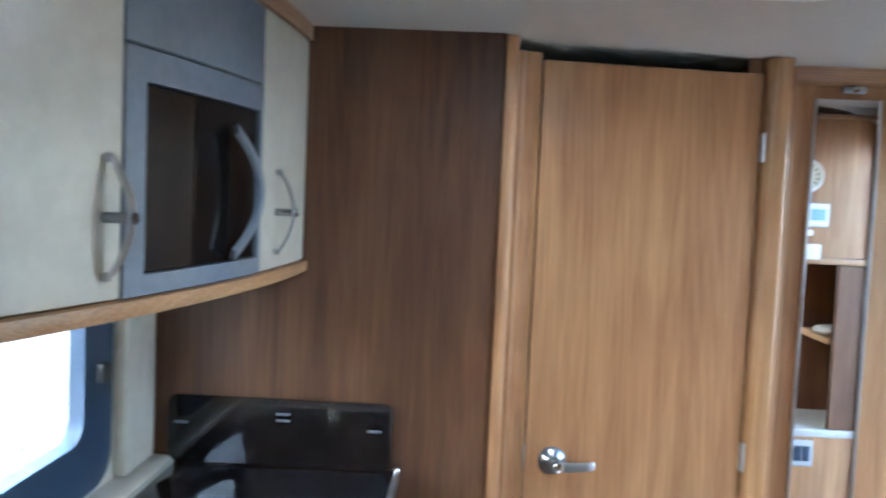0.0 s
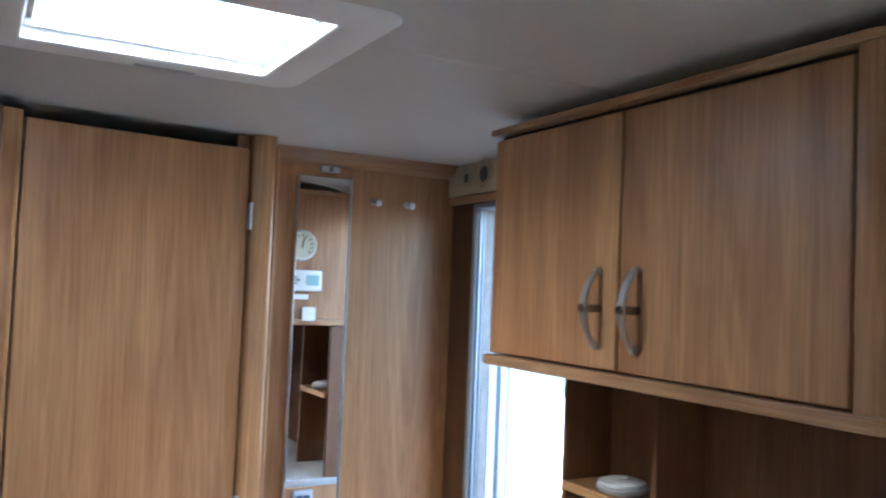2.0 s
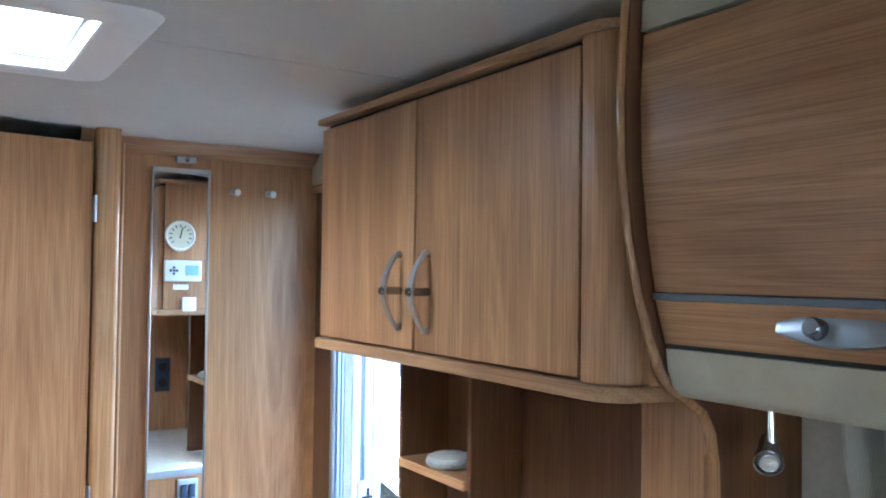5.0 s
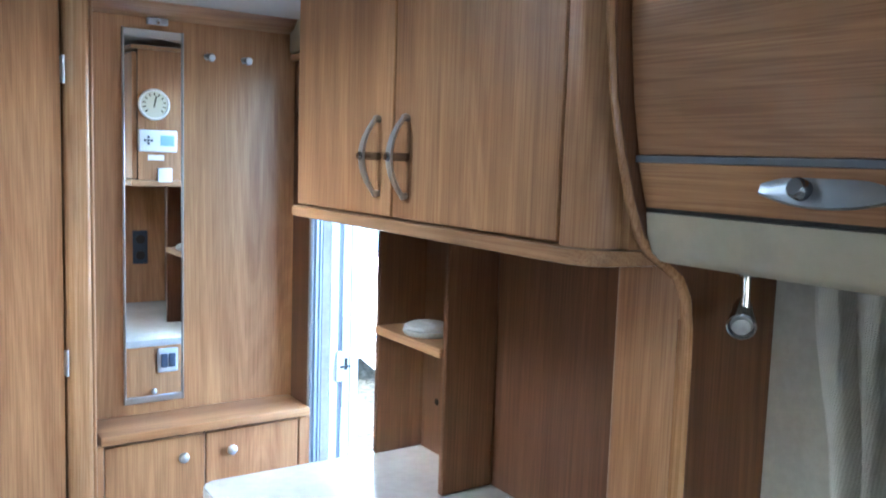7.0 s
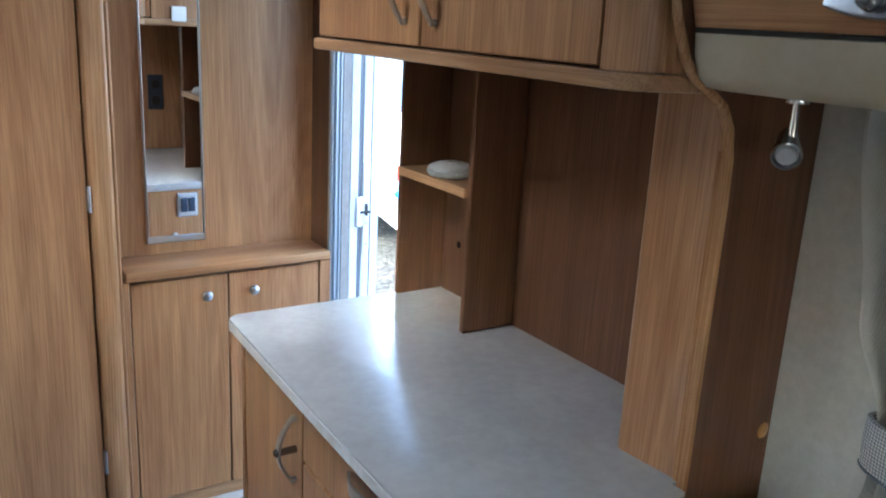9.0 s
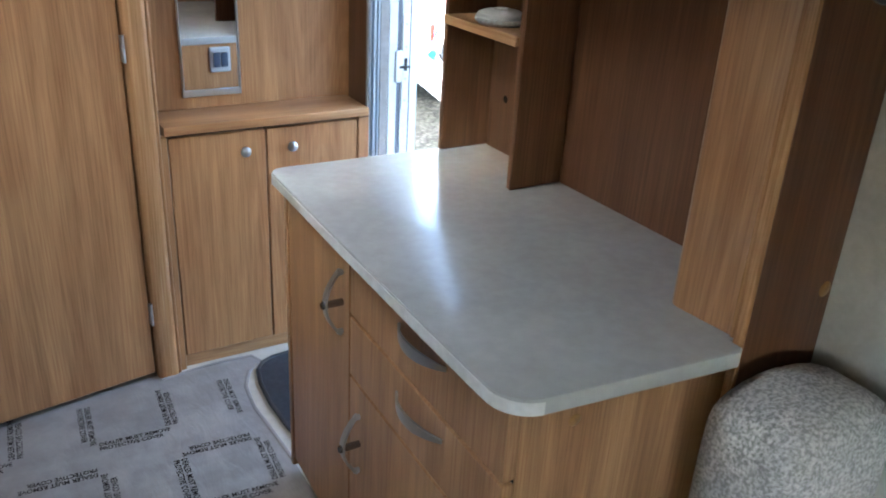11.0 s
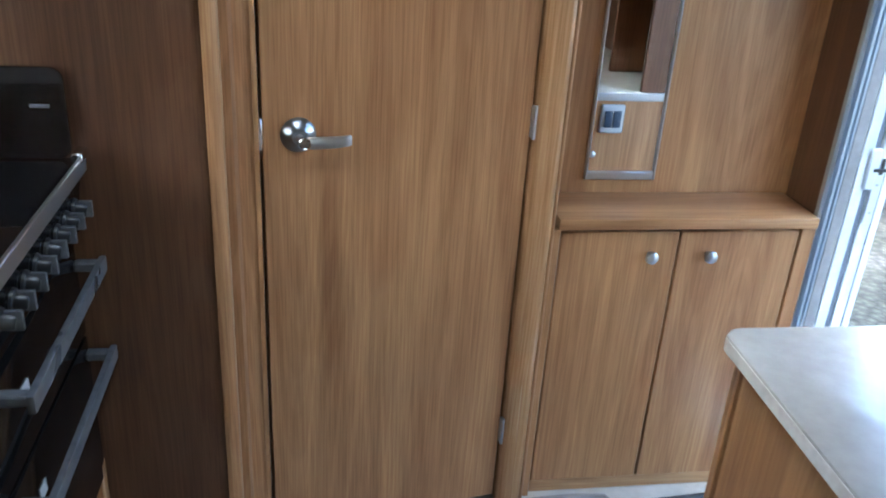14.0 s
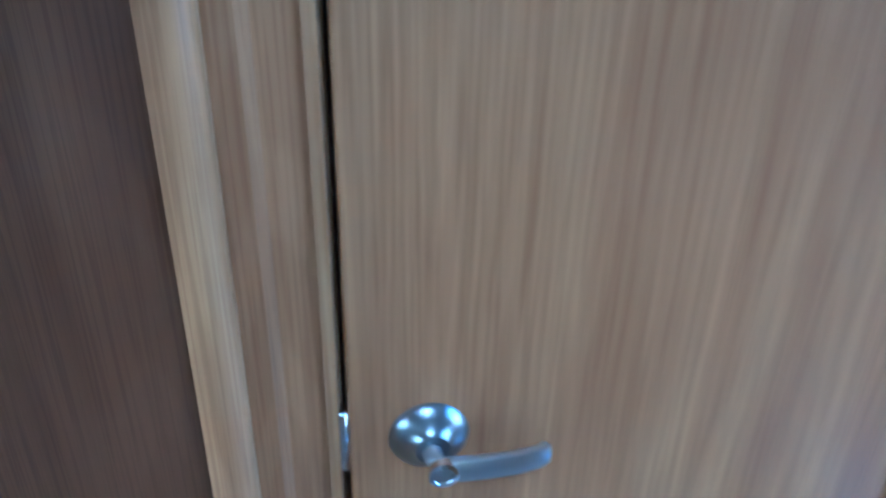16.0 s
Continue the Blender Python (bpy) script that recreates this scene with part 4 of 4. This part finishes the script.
# curtain gathered by a tieback
cur = thing("curtain", (1.29, 0.5, 0.80), "cream curtain gathered by a braided tieback", "curtain")


def between(keys, z):
    """A value that runs smoothly between (z, value) pairs given from the top down."""
    for (z1, a1), (z0, a0) in zip(keys, keys[1:]):
        if z >= z0:
            s = (z - z0) / (z1 - z0)
            return a0 + (a1 - a0) * s * s * (3 - 2 * s)
    return keys[-1][1]


def drape(folds):
    bm = bmesh.new()
    rows, cols = 34, 84
    far = [(1.452, 0.640), (1.16, 0.595), (1.02, 0.548), (0.95, 0.546), (0.80, 0.585)]
    near = [(1.452, 0.22), (1.16, 0.33), (1.02, 0.412), (0.95, 0.416), (0.80, 0.365)]
    deep = [(1.452, 0.025), (1.16, 0.025), (1.02, 0.018), (0.95, 0.018), (0.80, 0.028)]
    grid = []
    for i in range(rows + 1):
        line = []
        for j in range(cols + 1):
            u = j / cols
            a = u * folds * 2 * math.pi + 0.4
            z = 1.452 - 0.652 * i / rows
            y = between(near, z) + (between(far, z) - between(near, z)) * u
            d = between(deep, z)
            wrinkle = 0.003 * math.sin(2.3 * a + z * 9) + 0.004 * math.sin(a * 0.37 + z * 6)
            if i == rows:
                z += 0.012 * math.sin(a + 0.6)
            line.append(bm.verts.new((1.296 + d * math.sin(a) + wrinkle, y + 0.006 * math.sin(z * 7 + u * 5) * min(1, abs(z - 0.985) * 8), z)))
        grid.append(line)
    for p, q in zip(grid, grid[1:]):
        for j in range(cols):
            bm.faces.new((p[j], p[j + 1], q[j + 1], q[j]))
    bmesh.ops.solidify(bm, geom=bm.faces[:], thickness=0.002)
    return bm


part("drape", drape(7), CURTAIN, cur)
turns = [2 * math.pi * k / 36 for k in range(37)]
ring = [(1.296 + 0.032 * math.cos(a), 0.48 + 0.078 * math.sin(a), 0.982 + 0.008 * math.sin(a)) for a in turns]
part("tieback", sweep(ring, [(-0.003, -0.036), (0.003, -0.036), (0.0045, 0.0), (0.003, 0.036), (-0.003, 0.036)], (0, 0, 1)), BRAID, cur, "striped braided tieback")
part("tieback_piping", sweep([(1.296 + 0.034 * math.cos(a), 0.48 + 0.080 * math.sin(a), 0.945 + 0.008 * math.sin(a)) for a in turns], oval(0.003, 0.003, 8), (0, 0, 1)), STRIPE, cur, "dark piping of the tieback")
for y in (0.64, 0.55, 0.46, 0.37):
    part("hook", cyl((1.296, y, 1.448), (1.296, y, 1.4565), 0.006, seg=10), BLACK, cur)

# dinette seat with a woven back cushion
seat = thing("dinette_seat", (1.0, 0.2, 0), "dinette bench with grey woven cushions against the partition", "bench")
part("base", box(0.80, XR - 0.002, -0.55, 0.734, 0.0, 0.36, 0.004), WOOD, seat)
part("seat_cushion", box(0.78, XR - 0.003, -0.55, 0.56, 0.3605, 0.47, 0.035, 4), CUSHION, seat)


def cushion(x0, x1, y0, y1, z0, z1, r, puff):
    bm = box(x0, x1, y0, y1, z0, z1, r, 5)
    bmesh.ops.subdivide_edges(bm, edges=[e for e in bm.edges if e.calc_length() > 0.08], cuts=4, use_grid_fill=True)
    c = Vector(((x0 + x1) / 2, (y0 + y1) / 2, (z0 + z1) / 2))
    for v in bm.verts:
        d = v.co - c
        u, w = d.x / (x1 - x0) * 2, d.z / (z1 - z0) * 2
        v.co.y += puff * math.copysign(1, d.y) * (1 - min(1, u * u)) * (1 - min(1, w * w)) if abs(d.y) > 0.3 * (y1 - y0) else 0
        v.co.z += 0.035 * (1 - min(1, u * u)) if d.z > 0 else 0
    return bm


part("back_cushion", cushion(1.06, XR - 0.006, 0.565, 0.722, 0.471, 0.785, 0.05, 0.02), CUSHION, seat)

# ---- kitchen side: worktop, stove, window, cream wall cupboards ----
kit = thing("kitchen_unit", (-0.6, 1.3, 0), "walnut-effect kitchen base unit along the window wall", "cabinet")
part("body", box(XL + 0.002, -0.335, 0.55, 1.60, 0.06, 0.925, 0.002), WOOD, kit)
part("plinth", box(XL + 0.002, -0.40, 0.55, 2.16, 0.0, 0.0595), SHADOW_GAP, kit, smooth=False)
part("lower_panel", box(-0.352, -0.318, 1.605, 2.160, 0.06, 0.30, 0.003), WOOD, kit)
part("side_post", box(-0.335, -0.300, 2.128, 2.162, 0.06, 0.34, 0.004), WOOD_EDGE, kit)
for y0, y1 in ((0.56, 1.07), (1.08, 1.595)):
    part("door", box(-0.334, -0.317, y0, y1, 0.07, 0.91, 0.003), WOOD, kit)
solid("kitchen_worktop", box(XL + 0.001, -0.31, 0.54, 1.602, 0.926, 0.956, 0.006, 2), LAMINATE, "grey-beige laminate kitchen worktop", "worktop")
solid("upstand", box(XL + 0.001, XL + 0.075, 0.54, 2.164, 0.957, 1.0, 0.006, 2), CREAM, "cream upstand under the kitchen window", "trim", kind="structure")

stove = thing("stove", (-0.55, 1.88, 0.3), "black and steel stove with control knobs and two oven handles", "stove")
part("body", box(XL + 0.08, -0.322, 1.606, 2.158, 0.3005, 0.965, 0.003), BLACK, stove)
part("hob_top", box(XL + 0.08, -0.272, 1.606, 2.160, 0.9655, 0.990, 0.004, 2), BLACK_GLASS, stove, "black glass hob")
part("hob_rim", box(-0.2715, -0.263, 1.606, 2.161, 0.966, 0.996, 0.002), BRUSHED, stove, "steel hob edge")
part("lid", prism(rounded_rect(-0.808, 0.992, -0.280, 1.150, 0.022), "y", 2.1445, 2.1515, 0.001), SMOKED, stove, "raised smoked glass lid")
for x, z in ((-0.535, 1.115), (-0.535, 1.10), (-0.322, 1.085), (-0.775, 1.085)):
    part("clip", box(x - 0.016, x + 0.016, 2.142, 2.1443, z - 0.003, z + 0.003, 0.001), SEAM_GREY, stove)
part("lid_hinge", box(-0.276, -0.258, 2.118, 2.163, 0.992, 1.010, 0.003), CHROME, stove)
part("control_panel", prism([(-0.321, 0.84), (-0.290, 0.85), (-0.275, 0.964), (-0.321, 0.964)], "y", 1.606, 2.158), BLACK_GLASS, stove, "black control panel")
nrm = Vector((0.985, 0, -0.16)).normalized()
for k in range(8):
    y = 2.115 - 0.056 * k
    kb = part("control_knob", lathe([(0, 0), (0.018, 0), (0.017, 0.005), (0.0135, 0.007), (0.0125, 0.022), (0.010, 0.025), (0, 0.025)], (-0.283, y, 0.912), nrm, 20), BLACK, stove, "black control knob")
    part("grip", box(-0.272, -0.250, y - 0.004, y + 0.004, 0.896, 0.926, 0.002, 2), STEEL, kb, "grey grip bar")
for z0, z1, zh in ((0.64, 0.835, 0.790), (0.305, 0.633, 0.600)):
    od = part("oven_door", box(-0.3215, -0.300, 1.610, 2.154, z0, z1, 0.004, 2), BLACK_GLASS, stove, "black glass oven door")
    hb = box(-0.258, -0.246, 1.70, 2.150, zh - 0.015, zh + 0.015, 0.003, 2)
    for y in (1.72, 2.138):
        add_box(hb, -0.300, -0.2585, y - 0.011, y + 0.011, zh - 0.009, zh + 0.009, 0.003)
    part("handle", hb, STEEL, od, "steel bar handle")
    part("badge", box(-0.2995, -0.2975, 1.80, 1.83, zh - 0.062, zh - 0.038), GREY_BEZEL, od, smooth=False)

win = thing("window_1", (XL, 1.58, 1.06), "side window with a dark frame over the kitchen", "window", kind="structure")
wf = bmesh.new()
for grow, x, r in ((0.0, XL + 0.001, 0.07), (0.0, XL + 0.018, 0.07), (-0.05, XL + 0.024, 0.06), (-0.105, XL + 0.008, 0.05), (-0.11, XL - 0.02, 0.05)):
    wf_ring = [wf.verts.new((x, y, z)) for y, z in rounded_rect(1.22 - grow, 1.02 - grow, 1.94 + grow, 1.54 + grow, r, 6)]
    if grow == 0.0 and x < XL + 0.01:
        prev = wf_ring
        continue
    for k in range(len(prev)):
        wf.faces.new((prev[k], prev[(k + 1) % len(prev)], wf_ring[(k + 1) % len(prev)], wf_ring[k]))
    prev = wf_ring
part("frame", wf, SOCKET_BLUE, win, "dark blue-grey window frame")
part("pane", box(XL - 0.026, XL - 0.021, 1.29, 1.87, 1.09, 1.48), GLASS, win, smooth=False)
part("catch", box(XL + 0.012, XL + 0.034, 1.865, 1.895, 1.235, 1.275, 0.004, 2), BLACK, win, "black window catch")
part("stay", box(XL + 0.006, XL + 0.016, 1.868, 1.90, 1.28, 1.46, 0.003), GREY_BEZEL, win)
# window added out of view to let in more light
win2 = thing("added_window", (XL, -0.90, 0.95), "unseen side window added to brighten the seating area", "window", kind="structure")
part("pane", box(XL - 0.026, XL - 0.021, -1.15, -0.65, 0.95, 1.45), GLASS, win2, smooth=False)
# assumed front window, never in view
win3 = thing("assumed_front_window", (0.25, YF, 0.95), "unseen wide front window assumed behind the seats for fill light", "window", kind="structure")
part("pane", box(-0.5, 1.0, YF - 0.034, YF - 0.029, 0.95, 1.48), GLASS, win3, smooth=False)
solid("window_lining", box(XL + 0.001, XL + 0.03, 1.985, 2.15, 1.0005, 1.449, 0.01, 3), CREAM, "cream padded lining beside the kitchen window", "lining", kind="structure")


def bow_x(y, out=0.0):
    return -0.503 - 0.17 * (y - 2.1) ** 2 + out


def bowed(y0, y1, z0, z1, out0, out1, bev=0.002, n=8):
    yy = [y0 + (y1 - y0) * k / n for k in range(n + 1)]
    return prism([(bow_x(y, out1), y) for y in yy] + [(bow_x(y, out0), y) for y in reversed(yy)], "z", z0, z1, bev)


ohc = thing("kitchen_wall_cupboard", (-0.7, 1.5, 1.45), "cream and walnut bowed wall cupboard above the kitchen", "cupboard")
yy = [0.75 + (2.163 - 0.75) * k / 12 for k in range(13)]
part("body", prism([(bow_x(y, -0.021), y) for y in yy] + [(XL + 0.001, 2.163), (XL + 0.001, 0.75)], "z", 1.476, ZC - 0.034), CREAM, ohc)
part("bottom_rail", prism([(bow_x(y, 0.008), y) for y in yy] + [(XL + 0.001, 2.163), (XL + 0.001, 0.75)], "z", 1.450, 1.4755, 0.006, 2), WOOD_EDGE_Y, ohc)
part("top_rail", prism([(bow_x(y, 0.006), y) for y in yy] + [(XL + 0.001, 2.163), (XL + 0.001, 0.75)], "z", ZC - 0.0335, ZC - 0.0005), WOOD_EDGE_Y, ohc)
for y0, y1, yh in ((0.76, 1.368, 1.335), (1.818, 2.158, 1.905)):
    d = part("door", bowed(y0, y1, 1.479, ZC - 0.037, -0.0205, -0.002), CREAM, ohc, "cream door")
    bow_handle(d, face_plus_x(bow_x(yh, -0.002), yh, 1.592), 0.17)

mw = thing("microwave", (-0.6, 1.69, 1.48), "built-in microwave in a silver-grey frame with a dark glass door", "microwave")
part("upper_panel", bowed(1.373, 1.813, 1.832, ZC - 0.037, -0.0205, -0.001), SILVER, mw)
frm = bmesh.new()
for y0, y1, z0, z1 in ((1.373, 1.813, 1.479, 1.508), (1.373, 1.813, 1.782, 1.828), (1.373, 1.418, 1.508, 1.782), (1.796, 1.813, 1.508, 1.782)):
    merge(frm, bowed(y0, y1, z0, z1, -0.0205, 0.0, 0.0))
part("frame", frm, SILVER, mw)
mdoor = part("door", bowed(1.419, 1.795, 1.510, 1.780, -0.0205, -0.006, 0.002), BLACK_GLASS, mw, "dark glass microwave door")
n = 14
path = [(bow_x(1.72, 0.002 + 0.03 * (1 - (2 * k / n - 1) ** 2)), 1.665 + 0.06 * (1 - (2 * k / n - 1) ** 2), 1.522 + 0.215 * k / n) for k in range(n + 1)]
part("handle", sweep(path, [(-0.004, -0.014), (0.004, -0.014), (0.005, 0.014), (-0.005, 0.014)], (0, 1, 0)), SILVER, mdoor, "bowed silver-grey handle")

# ---- outside, seen through the entrance ----
gb = bmesh.new()
bmesh.ops.create_grid(gb, x_segments=60, y_segments=60, size=60, matrix=Matrix.Translation((0, 0, -0.42)))
for v in gb.verts:
    v.co.z += 0.02 * noise.noise(v.co * 0.6)
solid("ground", gb, GROUND, "grey gravel and thin grass outside", "ground", kind="structure")


def neighbour(words, at, turn, length):
    """A white touring caravan standing with its front and drawbar towards local +y."""
    m = Matrix.Translation(at) @ Matrix.Rotation(radians(turn), 4, 'Z')
    c = thing("caravan", at, words, "caravan", "caravans parked outside")
    side_pts = [(-0.06, 0.25), (0.0, 0.30), (0.05, 0.60), (0.05, 1.08), (-0.02, 1.16), (-0.15, 1.92), (-0.45, 2.30), (-1.1, 2.50), (-length, 2.50), (-length, 0.25)]
    part("body", prism(side_pts, "x", -1.12, 1.12, 0.03, 3, m=m), WHITE_GRP, c)
    for x0, x1 in ((-1.0, -0.52), (-0.48, 0.48), (0.52, 1.0)):
        pane = [(-0.014, 1.20), (-0.126, 1.86), (-0.150, 1.86), (-0.04, 1.20)]
        w = part("window", prism(pane, "x", x0, x1, 0.004, 2, m=m), DARK_PANE, c, "tinted front window")
        part("sill", box(x0 - 0.015, x1 + 0.015, -0.03, 0.004, 1.165, 1.195, 0.006, 2, m), STRIPE, w)
    for x in (-1, 1):
        part("grab_handle", sweep([m @ Vector((x * (0.94 + 0.03 * math.sin(math.pi * k / 8)), 0.05 + 0.05 * math.sin(math.pi * k / 8), 0.55 + 0.22 * k / 8)) for k in range(9)], oval(0.012, 0.012, 8), (1, 0, 0.01)), WHITE_PLASTIC, c)
        part("marker_lamp", box(x * 1.02 - 0.03, x * 1.02 + 0.03, 0.045, 0.062, 0.92, 1.0, 0.006, 2, m), WHITE_PLASTIC, c)
    stripe = Matrix.Translation((-0.60, 0.053, 0.92)) @ Matrix.Rotation(radians(24), 4, 'Y')
    part("stripe", box(-0.145, 0.145, -0.003, 0.004, -0.013, 0.013, 0.001, 1, m @ stripe), STRIPE, c, "dark grey diagonal stripe")
    part("gas_locker_lid", box(-0.42, 0.42, 0.0, 0.075, 0.42, 1.05, 0.03, 4, m), WHITE_GRP, c, "white gas locker lid")
    part("lid_latch", box(-0.05, 0.05, 0.075, 0.088, 0.46, 0.50, 0.004, 2, m), GREY_BEZEL, c)
    for x in (-1.1, 1.1):
        wh = part("wheel", cyl(m @ Vector((x * 0.82, -length * 0.55, 0.31)), m @ Vector((x * 1.005, -length * 0.55, 0.31)), 0.31, seg=32, bev=0.03), TYRE, c)
        part("hub", cyl(m @ Vector((x * 0.99, -length * 0.55, 0.31)), m @ Vector((x * 1.012, -length * 0.55, 0.31)), 0.18, seg=24, bev=0.01), GALV, wh)
    bar = bmesh.new()
    for x in (-0.62, 0.62):
        sweep([m @ Vector((x, -0.4, 0.36)), m @ Vector((x * 0.05, 1.20, 0.40))], [(-0.03, -0.05), (0.03, -0.05), (0.03, 0.05), (-0.03, 0.05)], (0, 0, 1), bm=bar)
    part("drawbar", bar, GALV, c, "galvanised steel drawbar")
    part("drawbar_cover", prism([(0.08, 0.36), (0.08, 0.52), (0.5, 0.50), (1.0, 0.46), (1.05, 0.40)], "x", -0.17, 0.17, 0.03, 3, m=m), WHITE_PLASTIC, c, "white moulded drawbar cover")
    part("hitch", cyl(m @ Vector((0, 1.12, 0.44)), m @ Vector((0, 1.5, 0.45)), 0.05, 0.035, 16), BLACK, c)
    part("brake_lever", sweep([m @ Vector((-0.08, 0.78, 0.46)), m @ Vector((-0.08, 0.70, 0.60)), m @ Vector((-0.08, 0.58, 0.70))], oval(0.014, 0.014, 10), (1, 0, 0)), RED, c, "red brake lever")
    jb = cyl(m @ Vector((0.07, 1.0, 0.20)), m @ Vector((0.07, 1.0, 0.76)), 0.026, seg=14)
    cyl(m @ Vector((0.07, 1.0, 0.22)), m @ Vector((0.02, 0.96, 0.10)), 0.016, seg=10, bm=jb)
    cyl(m @ Vector((0.07, 1.0, 0.74)), m @ Vector((0.19, 1.0, 0.78)), 0.011, seg=10, bm=jb)
    part("jockey_post", jb, GALV, c, "galvanised jockey wheel post")
    part("post_grip", cyl(m @ Vector((0.19, 1.0, 0.76)), m @ Vector((0.19, 1.0, 0.88)), 0.016, seg=12, bev=0.004), RED, c, "red crank grip")
    jw = part("jockey_wheel", cyl(m @ Vector((-0.035, 0.96, 0.105)), m @ Vector((0.035, 0.96, 0.105)), 0.105, seg=28, bev=0.015, m=None), TYRE, c)
    for side in (-1, 1):
        part("rim", cyl(m @ Vector((side * 0.034, 0.96, 0.105)), m @ Vector((side * 0.040, 0.96, 0.105)), 0.075, seg=20, bev=0.002), GALV, jw)
        part("hub", cyl(m @ Vector((side * 0.040, 0.96, 0.105)), m @ Vector((side * 0.048, 0.96, 0.105)), 0.03, seg=14), BLACK, jw)
    for q, dz, skin in ((0, 0.24, BLACK), (1, 0.17, BLUE)):
        pth = [m @ Vector((0.10 + 0.09 * q + 0.05 * math.sin(k * 0.5), 0.06 + 1.05 * k / 14, 0.70 - dz * math.sin(math.pi * k / 14))) for k in range(15)]
        part("cable", sweep(pth, oval(0.012, 0.012, 8), (0, 0, 1)), skin, c, "hanging cable")
    part("plug", cyl(m @ Vector((0.17, 1.08, 0.70)), m @ Vector((0.17, 1.2, 0.70)), 0.03, seg=14, bev=0.004), BLUE, c, "blue cable plug")
    return c


neighbour("white touring caravan with a tinted front window and jockey wheel", (3.97, 6.03, -0.42), 146, 5.5)
# second caravan is added, its white front bounces light into the entrance
neighbour("added white touring caravan that bounces light towards the entrance", (6.4, 0.9, -0.42), 96, 5.5)
